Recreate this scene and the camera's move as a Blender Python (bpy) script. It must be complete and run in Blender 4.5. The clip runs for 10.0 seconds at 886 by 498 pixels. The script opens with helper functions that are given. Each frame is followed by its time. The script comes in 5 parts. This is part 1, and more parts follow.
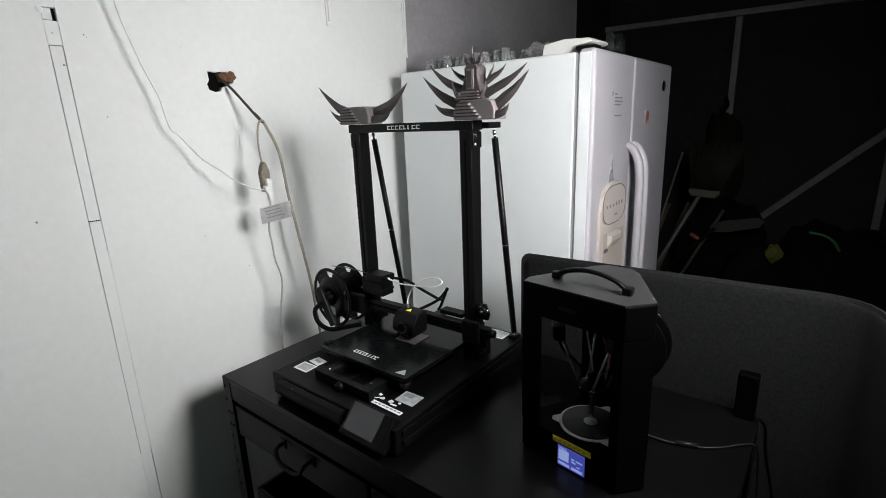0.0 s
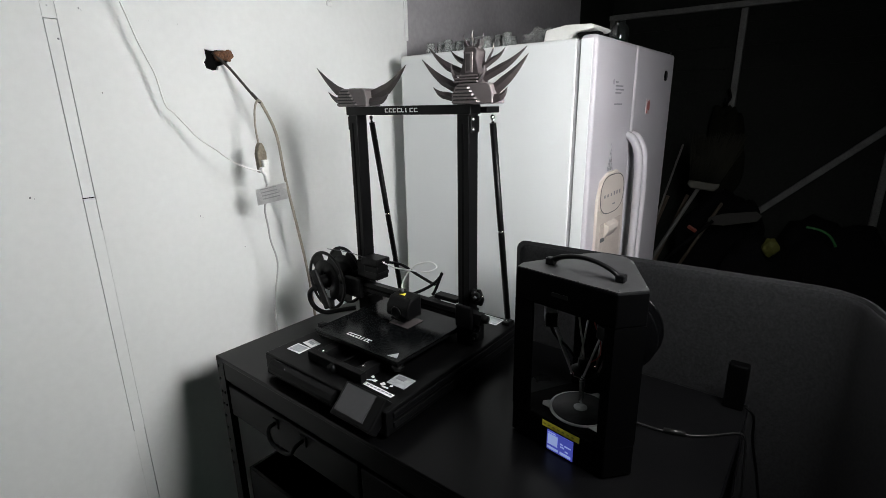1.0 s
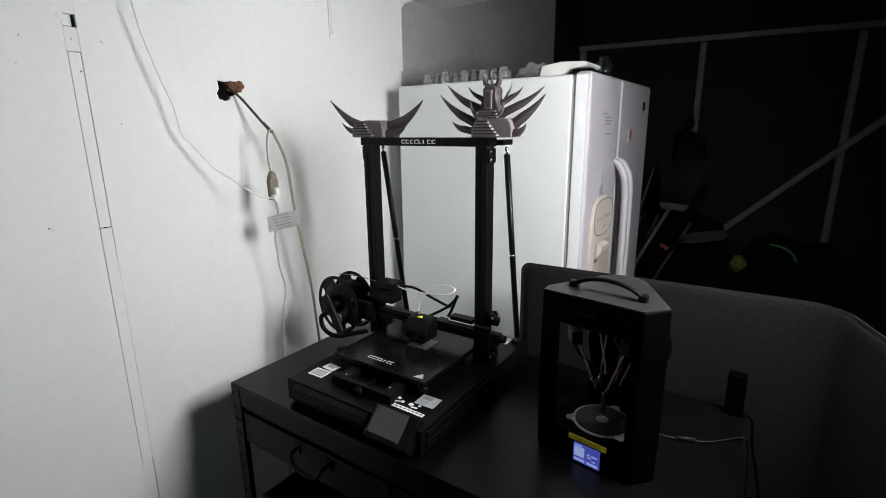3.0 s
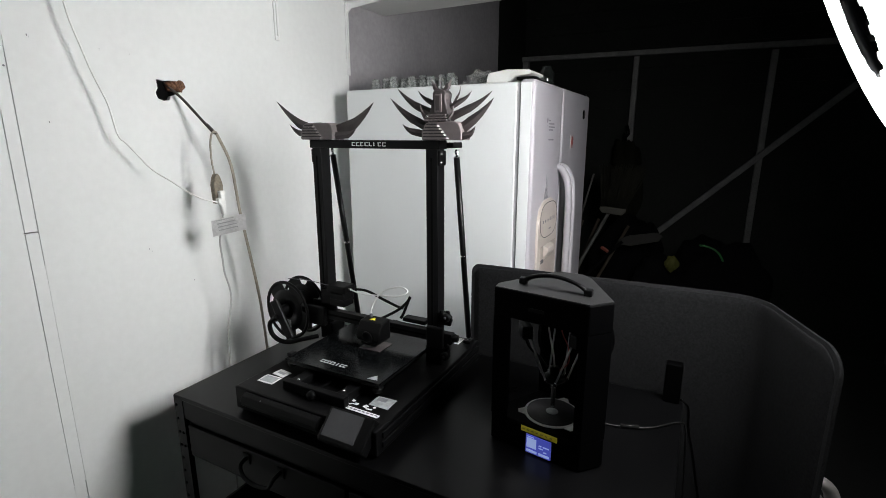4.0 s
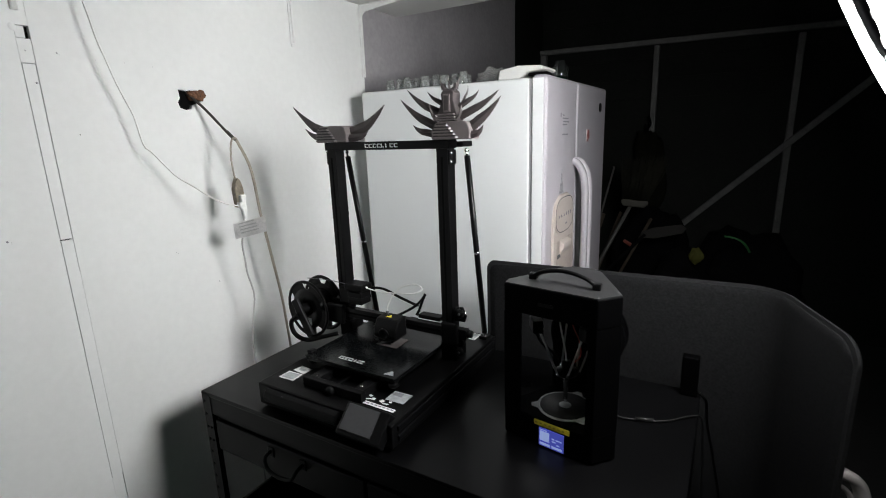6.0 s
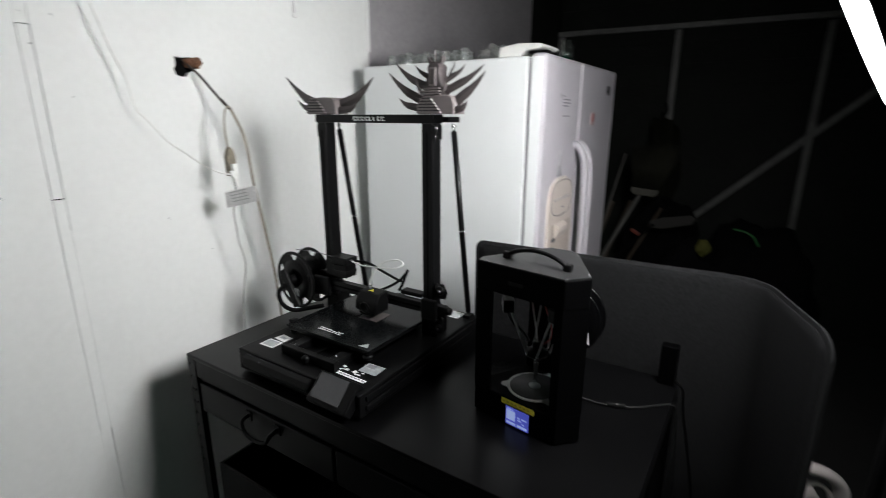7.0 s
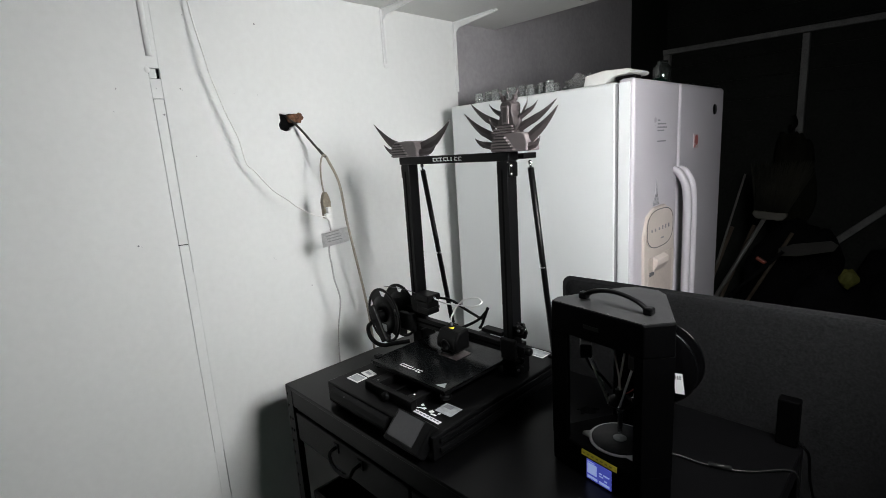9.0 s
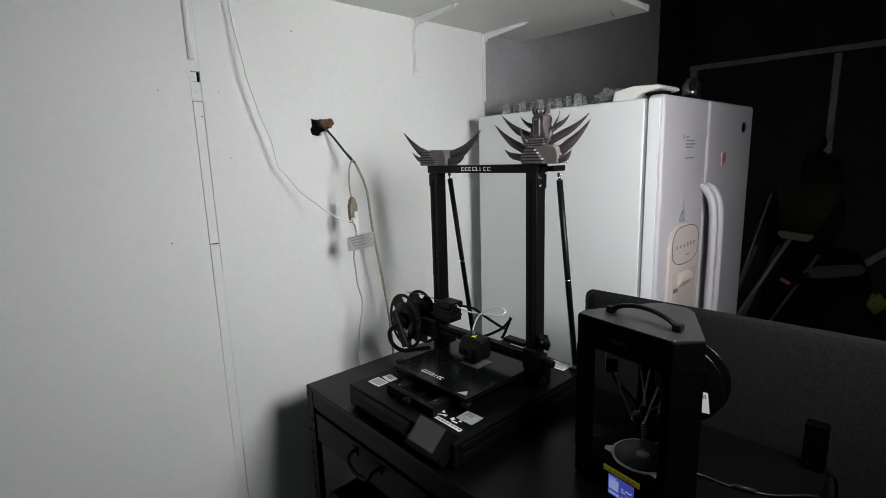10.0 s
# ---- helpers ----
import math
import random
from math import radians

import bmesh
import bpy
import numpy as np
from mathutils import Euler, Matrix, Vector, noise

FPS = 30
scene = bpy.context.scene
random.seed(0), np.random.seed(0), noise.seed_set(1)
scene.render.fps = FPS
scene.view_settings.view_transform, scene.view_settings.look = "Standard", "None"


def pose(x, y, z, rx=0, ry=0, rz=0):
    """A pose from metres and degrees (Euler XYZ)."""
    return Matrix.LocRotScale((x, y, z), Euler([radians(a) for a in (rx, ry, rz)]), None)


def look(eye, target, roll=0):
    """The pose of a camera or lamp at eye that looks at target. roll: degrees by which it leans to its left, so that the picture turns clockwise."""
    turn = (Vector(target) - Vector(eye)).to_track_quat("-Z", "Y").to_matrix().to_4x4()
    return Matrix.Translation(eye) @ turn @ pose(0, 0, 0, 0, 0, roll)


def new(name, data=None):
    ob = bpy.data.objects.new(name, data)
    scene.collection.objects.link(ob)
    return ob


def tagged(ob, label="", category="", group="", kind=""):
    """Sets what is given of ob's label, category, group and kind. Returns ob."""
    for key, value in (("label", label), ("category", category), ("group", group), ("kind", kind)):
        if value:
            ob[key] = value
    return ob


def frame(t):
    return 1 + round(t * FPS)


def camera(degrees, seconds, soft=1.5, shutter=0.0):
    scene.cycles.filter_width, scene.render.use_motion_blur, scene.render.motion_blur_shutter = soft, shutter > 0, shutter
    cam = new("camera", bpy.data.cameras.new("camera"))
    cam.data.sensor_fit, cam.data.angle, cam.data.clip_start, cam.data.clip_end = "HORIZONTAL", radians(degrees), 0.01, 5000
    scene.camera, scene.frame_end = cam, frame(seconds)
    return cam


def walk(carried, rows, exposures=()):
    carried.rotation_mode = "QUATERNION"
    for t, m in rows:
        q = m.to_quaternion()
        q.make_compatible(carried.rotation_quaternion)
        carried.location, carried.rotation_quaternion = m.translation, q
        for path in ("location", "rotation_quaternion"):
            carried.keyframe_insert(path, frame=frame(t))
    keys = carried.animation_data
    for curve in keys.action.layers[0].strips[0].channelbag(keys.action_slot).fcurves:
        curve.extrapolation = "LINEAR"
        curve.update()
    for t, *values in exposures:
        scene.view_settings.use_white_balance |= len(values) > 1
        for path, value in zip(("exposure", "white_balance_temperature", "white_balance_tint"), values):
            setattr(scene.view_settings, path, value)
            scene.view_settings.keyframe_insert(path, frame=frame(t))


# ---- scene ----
cam = camera(84.7, 10.0, soft=0.8, shutter=0.5)
PATH = [
    (0, (0.006, 0.006, 1.564), (-1.2, 1.519, 1.058), -2.2),
    (0.5, (0.013, 0.015, 1.558), (-1.169, 1.541, 1.033), -2.1),
    (1, (0.013, 0.011, 1.554), (-1.182, 1.517, 1.002), -0.9),
    (1.5, (0.026, 0.011, 1.554), (-1.179, 1.516, 1.022), -0.9),
    (2, (0.023, -0.006, 1.558), (-1.185, 1.501, 1.041), 1.4),
    (2.2, (0.010, -0.017, 1.570), (-1.178, 1.499, 1.028), 0.9),
    (3.3, (-0.079, -0.15, 1.588), (-1.083, 1.526, 1.157), -0.3),
    (3.5, (-0.077, -0.157, 1.588), (-1.016, 1.563, 1.187), 0.3),
    (4, (-0.068, -0.141, 1.574), (-0.974, 1.584, 1.124), -0.0),
    (4.5, (-0.063, -0.135, 1.565), (-0.971, 1.586, 1.104), 0.3),
    (5, (-0.069, -0.14, 1.57), (-1.024, 1.561, 1.129), 0.5),
    (5.5, (-0.059, -0.145, 1.579), (-1.063, 1.531, 1.15), -0.7),
    (5.7, (-0.046, -0.144, 1.58), (-1.064, 1.524, 1.152), -1.8),
    (6.8, (0.032, -0.125, 1.574), (-0.897, 1.557, 1.019), -1.0),
    (7, (0.058, -0.091, 1.559), (-0.995, 1.527, 1.034), 0.1),
    (7.5, (0.138, -0.019, 1.567), (-1.075, 1.495, 1.081), 0.9),
    (8, (0.141, -0.006, 1.556), (-1.199, 1.391, 1.051), -2.8),
    (8.5, (0.123, -0.015, 1.577), (-1.275, 1.353, 1.158), -3.1),
    (9, (0.115, -0.026, 1.58), (-1.296, 1.334, 1.182), -3.7),
    (9.5, (0.096, -0.065, 1.587), (-1.363, 1.247, 1.201), -2.0),
    (10, (0.102, -0.059, 1.586), (-1.353, 1.264, 1.221), -1.8),
]
EXPOSURES = [(0.0, 0.0), (2.0, -0.06), (3.5, 0.0), (5.0, -0.04), (5.5, -0.04), (7.0, 0.06), (7.5, 0.14), (8.0, 0.16), (8.5, 0.10), (9.0, -0.08), (9.5, -0.32), (10.0, -0.36)]
walk(cam, [(t, look(eye, target, roll)) for t, eye, target, roll in PATH], EXPOSURES)


# ---- light ----
world = bpy.data.worlds.new("night")
scene.world = world
world.use_nodes = True
# green world light is fill; it enters through the opening in wall_right
world.node_tree.nodes["Background"].inputs[0].default_value = (0.40, 0.84, 0.64, 1)
world.node_tree.nodes["Background"].inputs[1].default_value = 0.115
RING_POWER = 80.0


# ---- materials ----
def material(name, colour, rough=0.6, metal=0.0, vary=0.12, scale=8.0, fine=120.0, bump=0.05, spec=0.5, emit=0.0, stain=None):
    """Two scales of noise shift the colour and roughness; the fine one also gives relief."""
    m = bpy.data.materials.new(name)
    m.use_nodes = True
    nt = m.node_tree
    b = nt.nodes["Principled BSDF"]
    co = nt.nodes.new("ShaderNodeTexCoord")
    big, small = nt.nodes.new("ShaderNodeTexNoise"), nt.nodes.new("ShaderNodeTexNoise")
    big.inputs["Scale"].default_value, big.inputs["Detail"].default_value = scale, 5
    small.inputs["Scale"].default_value, small.inputs["Detail"].default_value = fine, 3
    for n in (big, small):
        nt.links.new(co.outputs["Object"], n.inputs["Vector"])
    mixn = nt.nodes.new("ShaderNodeMath")
    mixn.operation = "ADD"
    nt.links.new(big.outputs["Fac"], mixn.inputs[0])
    nt.links.new(small.outputs["Fac"], mixn.inputs[1])
    ramp = nt.nodes.new("ShaderNodeMapRange")
    ramp.inputs["From Min"].default_value, ramp.inputs["From Max"].default_value = 0.7, 1.3
    ramp.inputs["To Min"].default_value, ramp.inputs["To Max"].default_value = 0.0, 1.0
    nt.links.new(mixn.outputs[0], ramp.inputs["Value"])
    mix = nt.nodes.new("ShaderNodeMix")
    mix.data_type = "RGBA"
    low = stain or tuple(c * (1 - vary) for c in colour)
    high = tuple(min(1, c * (1 + vary * 0.6)) for c in colour)
    mix.inputs[6].default_value, mix.inputs[7].default_value = (*low, 1), (*high, 1)
    nt.links.new(ramp.outputs[0], mix.inputs[0])
    nt.links.new(mix.outputs[2], b.inputs["Base Color"])
    rr = nt.nodes.new("ShaderNodeMapRange")
    rr.inputs["To Min"].default_value, rr.inputs["To Max"].default_value = max(0.02, rough - 0.07), min(1, rough + 0.07)
    nt.links.new(big.outputs["Fac"], rr.inputs["Value"])
    nt.links.new(rr.outputs[0], b.inputs["Roughness"])
    b.inputs["Metallic"].default_value, b.inputs["Specular IOR Level"].default_value = metal, spec
    if bump:
        bp = nt.nodes.new("ShaderNodeBump")
        bp.inputs["Strength"].default_value, bp.inputs["Distance"].default_value = bump, 0.002
        nt.links.new(small.outputs["Fac"], bp.inputs["Height"])
        nt.links.new(bp.outputs[0], b.inputs["Normal"])
    if emit:
        b.inputs["Emission Color"].default_value, b.inputs["Emission Strength"].default_value = (*colour, 1), emit
    return m


WALL = material("white_wall_paint", (0.79, 0.80, 0.79), 0.60, vary=0.03, scale=2.0, fine=45, bump=0.05, spec=0.2)
WALL_DULL = material("grey_wall_board", (0.37, 0.355, 0.37), 0.6, vary=0.14, scale=3, fine=50, bump=0.12)
# near-black colour holds the shade inside gaps, slots and the wall opening
DARKGAP = material("dark_gap", (0.004, 0.004, 0.004), 0.95, spec=0.05)
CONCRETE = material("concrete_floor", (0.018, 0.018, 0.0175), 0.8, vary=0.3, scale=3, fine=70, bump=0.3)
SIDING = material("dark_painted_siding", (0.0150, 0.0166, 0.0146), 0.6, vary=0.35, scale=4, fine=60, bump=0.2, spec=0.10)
# black here stands for the darkness overhead
ROOF = material("unlit_roof_black", (0.008, 0.008, 0.008), 0.9, spec=0.1, vary=0.3)
GALV = material("galvanised_tube", (0.165, 0.165, 0.16), 0.5, 0.0, vary=0.35, scale=14, spec=0.3)
SHELFWHITE = material("white_melamine", (0.66, 0.66, 0.64), 0.45, vary=0.05, scale=5)
BRACKET = material("white_enamelled_steel", (0.80, 0.80, 0.80), 0.3, vary=0.04)
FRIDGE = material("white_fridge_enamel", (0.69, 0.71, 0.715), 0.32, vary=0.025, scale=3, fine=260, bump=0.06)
# the cabinet's white enamel, darkened for the weaker light on the door fronts
FRIDGE_SHADED = material("shaded_door_enamel", (0.46, 0.44, 0.475), 0.30, vary=0.03, scale=3, fine=260, bump=0.08)
FRIDGECREAM = material("aged_cream_plastic", (0.54, 0.48, 0.44), 0.4, vary=0.05, scale=12)
GASKET = material("grey_rubber_seal", (0.10, 0.10, 0.11), 0.7)
SEALGREY = material("pale_grey_seal", (0.30, 0.30, 0.31), 0.7)
GREYPRINT = material("grey_print", (0.22, 0.22, 0.24), 0.6)
SPOOLBLACK = material("gloss_black_plastic", (0.0016, 0.0016, 0.0018), 0.25, vary=0.2, bump=0, spec=0.12)
OLIVE = material("faded_print", (0.42, 0.36, 0.04), 0.6)
REDSTICK = material("red_sticker", (0.33, 0.085, 0.075), 0.6)
PINKPAPER = material("pale_pink_paper", (0.50, 0.42, 0.43), 0.7)
BLACKSTEEL = material("black_powder_coated_steel", (0.0042, 0.0042, 0.0045), 0.40, vary=0.3, scale=6, fine=300, bump=0.12, spec=0.14)
BLACKTOP = material("black_bench_top", (0.0019, 0.0019, 0.0021), 0.30, vary=0.45, scale=4, fine=220, bump=0.06, spec=0.17)
BLACKPLASTIC = material("black_plastic", (0.0024, 0.0024, 0.0026), 0.42, vary=0.25, scale=20, fine=300, bump=0.08, spec=0.12)
BLACKMETAL = material("black_anodised_aluminium", (0.0032, 0.0032, 0.0035), 0.36, 0.0, vary=0.25, scale=25, fine=300, bump=0.05, spec=0.16)
BLACKGLASS = material("black_coated_glass", (0.0036, 0.004, 0.0044), 0.20, vary=0.2, scale=10, fine=60, bump=0.0, spec=0.18)
SCREENOFF = material("dark_screen", (0.042, 0.042, 0.045), 0.25, vary=0.06, bump=0)
WHITEPRINT = material("white_print", (0.75, 0.75, 0.75), 0.6, vary=0.03)
LABELGREY = material("grey_label", (0.36, 0.38, 0.39), 0.5, vary=0.2, scale=60)
YELLOW = material("yellow_label", (0.85, 0.72, 0.06), 0.5)
CHROME = material("bright_steel", (0.75, 0.75, 0.76), 0.18, 1.0, vary=0.05, bump=0)
# pale grey puts the gleam of the push rods into their colour
GREYROD = material("rod_gleam_grey", (0.42, 0.42, 0.42), 0.3, 0.3, vary=0.1)
PTFE = material("white_ptfe", (0.72, 0.73, 0.72), 0.35)
PRINTBROWN = material("grey_brown_printed_plastic", (0.058, 0.048, 0.049), 0.5, vary=0.25, scale=30, fine=500, bump=0.25)
PRINTLIGHT = material("silver_pink_printed_plastic", (0.15, 0.130, 0.130), 0.4, vary=0.2, scale=30, fine=500, bump=0.2)
FELT = material("charcoal_felt", (0.0098, 0.0099, 0.0104), 0.95, vary=0.6, scale=160, fine=700, bump=0.35, spec=0.06)
FELTRIM = material("lighter_felt_edge", (0.0150, 0.0152, 0.0160), 0.92, vary=0.45, scale=140, fine=420, bump=0.35, spec=0.12)
CORDTAN = material("grimy_tan_cord", (0.33, 0.30, 0.24), 0.6, vary=0.25, scale=40)
SOCKETTAN = material("dirty_tan_rubber", (0.20, 0.170, 0.125), 0.6, vary=0.35, scale=60)
CORDGREY = material("grey_cord", (0.42, 0.42, 0.41), 0.5)
CORDWHITE = material("white_cord", (0.78, 0.78, 0.76), 0.4)
RUST = material("rusty_broken_brick", (0.16, 0.075, 0.04), 0.9, vary=0.6, scale=45, fine=160, bump=0.9)
BROWNSTEEL = material("brown_steel_hook", (0.06, 0.05, 0.045), 0.5, 0.4, vary=0.3, scale=40)
def thin_glass(name, tint, haze=0.02):
    """Thin clear glass: see-through, with a gloss that grows towards its edges; haze mixes in pale diffuse colour."""
    m = bpy.data.materials.new(name)
    m.use_nodes = True
    nt = m.node_tree
    nt.nodes.remove(nt.nodes["Principled BSDF"])
    clear, gloss, mixs, lw = nt.nodes.new("ShaderNodeBsdfTransparent"), nt.nodes.new("ShaderNodeBsdfGlossy"), nt.nodes.new("ShaderNodeMixShader"), nt.nodes.new("ShaderNodeLayerWeight")
    clear.inputs[0].default_value, gloss.inputs[0].default_value = (*tint, 1), (1, 1, 1, 1)
    gloss.inputs["Roughness"].default_value, lw.inputs["Blend"].default_value = 0.06, 0.50
    nt.links.new(lw.outputs["Fresnel"], mixs.inputs[0])
    nt.links.new(clear.outputs[0], mixs.inputs[1])
    nt.links.new(gloss.outputs[0], mixs.inputs[2])
    film_, dull = nt.nodes.new("ShaderNodeMixShader"), nt.nodes.new("ShaderNodeBsdfDiffuse")
    dull.inputs[0].default_value = (*(0.85 * c for c in tint), 1)
    film_.inputs[0].default_value = haze
    nt.links.new(mixs.outputs[0], film_.inputs[1])
    nt.links.new(dull.outputs[0], film_.inputs[2])
    nt.links.new(film_.outputs[0], nt.nodes["Material Output"].inputs[0])
    return m


# this much haze brightens the tumblers in place of their glints
GLASS = thin_glass("clear_glass", (0.95, 0.97, 0.96), 0.11)
GREENGLASS = thin_glass("green_glass", (0.10, 0.50, 0.34))
CLEARBAG = thin_glass("clear_plastic_film", (0.90, 0.90, 0.89), 0.20)
DARKGLASS = thin_glass("dark_glass", (0.55, 0.60, 0.58), 0.015)
ACRYLIC = thin_glass("clear_acrylic", (0.9, 0.9, 0.9))
SOFTCHROME = material("dull_steel_screw", (0.10, 0.10, 0.10), 0.45, 1.0, vary=0.1, bump=0)
LEADGREY = material("dark_grey_lead", (0.006, 0.006, 0.006), 0.38, spec=0.25)
HOUSEBLACK = material("deep_black_sheet_steel", (0.0007, 0.0007, 0.0008), 0.55, vary=0.3, scale=9, fine=260, bump=0.08, spec=0.025)
MARK = material("old_filler_mark", (0.50, 0.50, 0.50), 0.7)
CHAIRWHITE = material("white_plastic_chair", (0.50, 0.46, 0.45), 0.4, vary=0.06)
WOODPOLE = material("worn_wood_pole", (0.055, 0.040, 0.027), 0.7, vary=0.3, scale=30)
PALEPOLE = material("pale_pole", (0.095, 0.092, 0.086), 0.5, vary=0.15)
LIMEFAB = material("lime_fabric", (0.075, 0.075, 0.008), 0.8, vary=0.3)
GREENFAB = material("green_plastic", (0.02, 0.12, 0.03), 0.5)
ORANGE = material("orange_plastic", (0.22, 0.04, 0.02), 0.5)
SPADE = material("dull_grey_brown_steel", (0.013, 0.0115, 0.0095), 0.7, vary=0.4, scale=20)
BROOMHEAD = material("tan_broom_block", (0.050, 0.047, 0.036), 0.6, vary=0.25, scale=25)
BRISTLE = material("olive_bristles", (0.0125, 0.012, 0.005), 0.8, vary=0.4, scale=20, bump=0)
DARKCLOTH = material("dark_cloth", (0.0035, 0.0035, 0.004), 0.95, vary=0.5, scale=18, bump=0.6, spec=0.1)
KHAKI = material("dull_khaki_fabric", (0.0095, 0.0095, 0.0062), 0.9, vary=0.5, scale=15, bump=0.5, spec=0.1)
LED = material("ring_diffuser", (0.995, 1.0, 0.998), 0.5, vary=0.0, bump=0, emit=RING_POWER)
# clips emit weakly, in place of ring light shining through them
CLIPWHITE = material("glowing_white_clip", (0.9, 0.9, 0.9), 0.5, vary=0.0, bump=0, emit=1.2)
BLUELCD = material("lit_blue_display", (0.07, 0.09, 0.50), 0.4, vary=0.02, bump=0, emit=0.55)
LIGHTLCD = material("lit_pale_display", (0.34, 0.43, 0.80), 0.4, vary=0.02, bump=0, emit=0.65)


# ---- mesh helpers ----
def box(bm, x0, x1, y0, y1, z0, z1, bevel=0.0, m=None, seg=2):
    """A box, with rounded edges where bevel is given, laid by the matrix m."""
    r = bmesh.ops.create_cube(bm, size=1.0)
    vs = r["verts"]
    bmesh.ops.scale(bm, vec=(abs(x1 - x0), abs(y1 - y0), abs(z1 - z0)), verts=vs)
    bmesh.ops.translate(bm, vec=((x0 + x1) / 2, (y0 + y1) / 2, (z0 + z1) / 2), verts=vs)
    if bevel:
        es = list({e for v in vs for e in v.link_edges})
        r = bmesh.ops.bevel(bm, geom=es, offset=bevel, segments=seg, affect="EDGES", profile=0.5)
        vs = list({v for f in r["faces"] for v in f.verts} | {v for v in vs if v.is_valid})
    if m is not None:
        bmesh.ops.transform(bm, matrix=m, verts=vs)
    return bm


def prism(bm, poly, h0, h1, axis="z", bevel=0.0, m=None):
    """A polygon drawn out from h0 to h1 along an axis; poly holds the other two coordinates in order."""
    def at(a, b, h):
        return {"z": (a, b, h), "y": (a, h, b), "x": (h, a, b)}[axis]
    lo = [bm.verts.new(at(a, b, h0)) for a, b in poly]
    hi = [bm.verts.new(at(a, b, h1)) for a, b in poly]
    fs = [bm.faces.new(lo), bm.faces.new(hi)]
    n = len(poly)
    for k in range(n):
        fs.append(bm.faces.new((lo[k], lo[(k + 1) % n], hi[(k + 1) % n], hi[k])))
    bmesh.ops.recalc_face_normals(bm, faces=fs)
    vs = lo + hi
    if bevel:
        es = list({e for f in fs for e in f.edges})
        r = bmesh.ops.bevel(bm, geom=es, offset=bevel, segments=2, affect="EDGES", profile=0.5)
        vs = list({v for f in r["faces"] for v in f.verts} | {v for v in vs if v.is_valid})
    if m is not None:
        bmesh.ops.transform(bm, matrix=m, verts=vs)
    return bm


def tube(bm, pts, r, sides=10, flat=1.0, taper=1.0, smooth=True, closed=False):
    """A tube along a smooth curve through the points."""
    pts = [Vector(p) for p in pts]
    if smooth and len(pts) > 2:
        out = []
        for k in range(len(pts) - 1):
            p0, p1, p2, p3 = pts[max(k - 1, 0)], pts[k], pts[k + 1], pts[min(k + 2, len(pts) - 1)]
            for q in range(5):
                t = q / 5
                out.append(0.5 * ((2 * p1) + (p2 - p0) * t + (2 * p0 - 5 * p1 + 4 * p2 - p3) * t * t + (3 * p1 - p0 - 3 * p2 + p3) * t ** 3))
        pts = out + [pts[-1]]
    rings = []
    up = Vector((0.13, 0.29, 0.95)).normalized()
    for k, p in enumerate(pts):
        d = (pts[min(k + 1, len(pts) - 1)] - pts[max(k - 1, 0)]).normalized()
        a = d.cross(up)
        if a.length < 1e-3:
            a = d.cross(Vector((1, 0, 0)))
        a.normalize()
        b = d.cross(a).normalized()
        up = -b
        rk = r * (1 + (taper - 1) * k / max(1, len(pts) - 1))
        rings.append([bm.verts.new(p + a * math.cos(2 * math.pi * s / sides) * rk + b * math.sin(2 * math.pi * s / sides) * rk * flat) for s in range(sides)])
    for k in range(len(rings) - 1):
        for s in range(sides):
            bm.faces.new((rings[k][s], rings[k][(s + 1) % sides], rings[k + 1][(s + 1) % sides], rings[k + 1][s])).smooth = True
    bm.faces.new(list(reversed(rings[0])))
    bm.faces.new(rings[-1])
    return bm


def lathe(bm, profile, m=None, sides=28, arc=1.0):
    """A profile of (radius, height) turned about z."""
    cols = []
    n = sides
    for s in range(n):
        a = 2 * math.pi * s / n
        cols.append([bm.verts.new((r * math.cos(a), r * math.sin(a), h)) for r, h in profile])
    for s in range(n):
        c, d = cols[s], cols[(s + 1) % n]
        for k in range(len(profile) - 1):
            if profile[k][0] < 1e-6 and profile[k + 1][0] < 1e-6:
                continue
            bm.faces.new((c[k], d[k], d[k + 1], c[k + 1])).smooth = True
    vs = [v for c in cols for v in c]
    bmesh.ops.remove_doubles(bm, verts=vs, dist=1e-6)
    if m is not None:
        bmesh.ops.transform(bm, matrix=m, verts=[v for v in vs if v.is_valid])
    return bm


def finish(bm):
    bmesh.ops.recalc_face_normals(bm, faces=bm.faces)
    me = bpy.data.meshes.new("mesh")
    bm.to_mesh(me)
    bm.free()
    return me


def part(name, bm, mat, parent, label=""):
    """Links a bmesh as one mesh object under a thing or a part; the mesh is given in world coordinates."""
    ob = new(name, finish(bm))
    ob.data.materials.append(mat)
    if parent is not None:
        ob.parent = parent
        ob.matrix_parent_inverse = HOME[parent.name].inverted()
    HOME[ob.name] = Matrix.Identity(4)
    if label:
        tagged(ob, label)
    return ob


HOME = {}


def thing(name, at, label, category, group="", kind=""):
    """An empty at the foot of a thing."""
    ob = new(name)
    ob.empty_display_size = 0.05
    ob.matrix_basis = pose(*at)
    HOME[ob.name] = ob.matrix_basis.copy()
    return tagged(ob, label, category, group, kind)


def solid(name, bm, mat, label, category, kind="", group=""):
    """A thing of one mesh."""
    return tagged(part(name, bm, mat, None), label, category, group, kind)


def B():
    return bmesh.new()


# ---- setting ----
WX = -1.53
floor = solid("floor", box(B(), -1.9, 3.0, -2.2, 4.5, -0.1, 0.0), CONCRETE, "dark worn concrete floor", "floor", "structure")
# unseen roof, added to close the room; the unlit dark is in its colour
ceiling = solid("ceiling", box(B(), -1.9, 3.0, -2.2, 4.5, 2.85, 2.95), ROOF, "unseen roof in a black that stands for the unlit space", "ceiling", "structure")
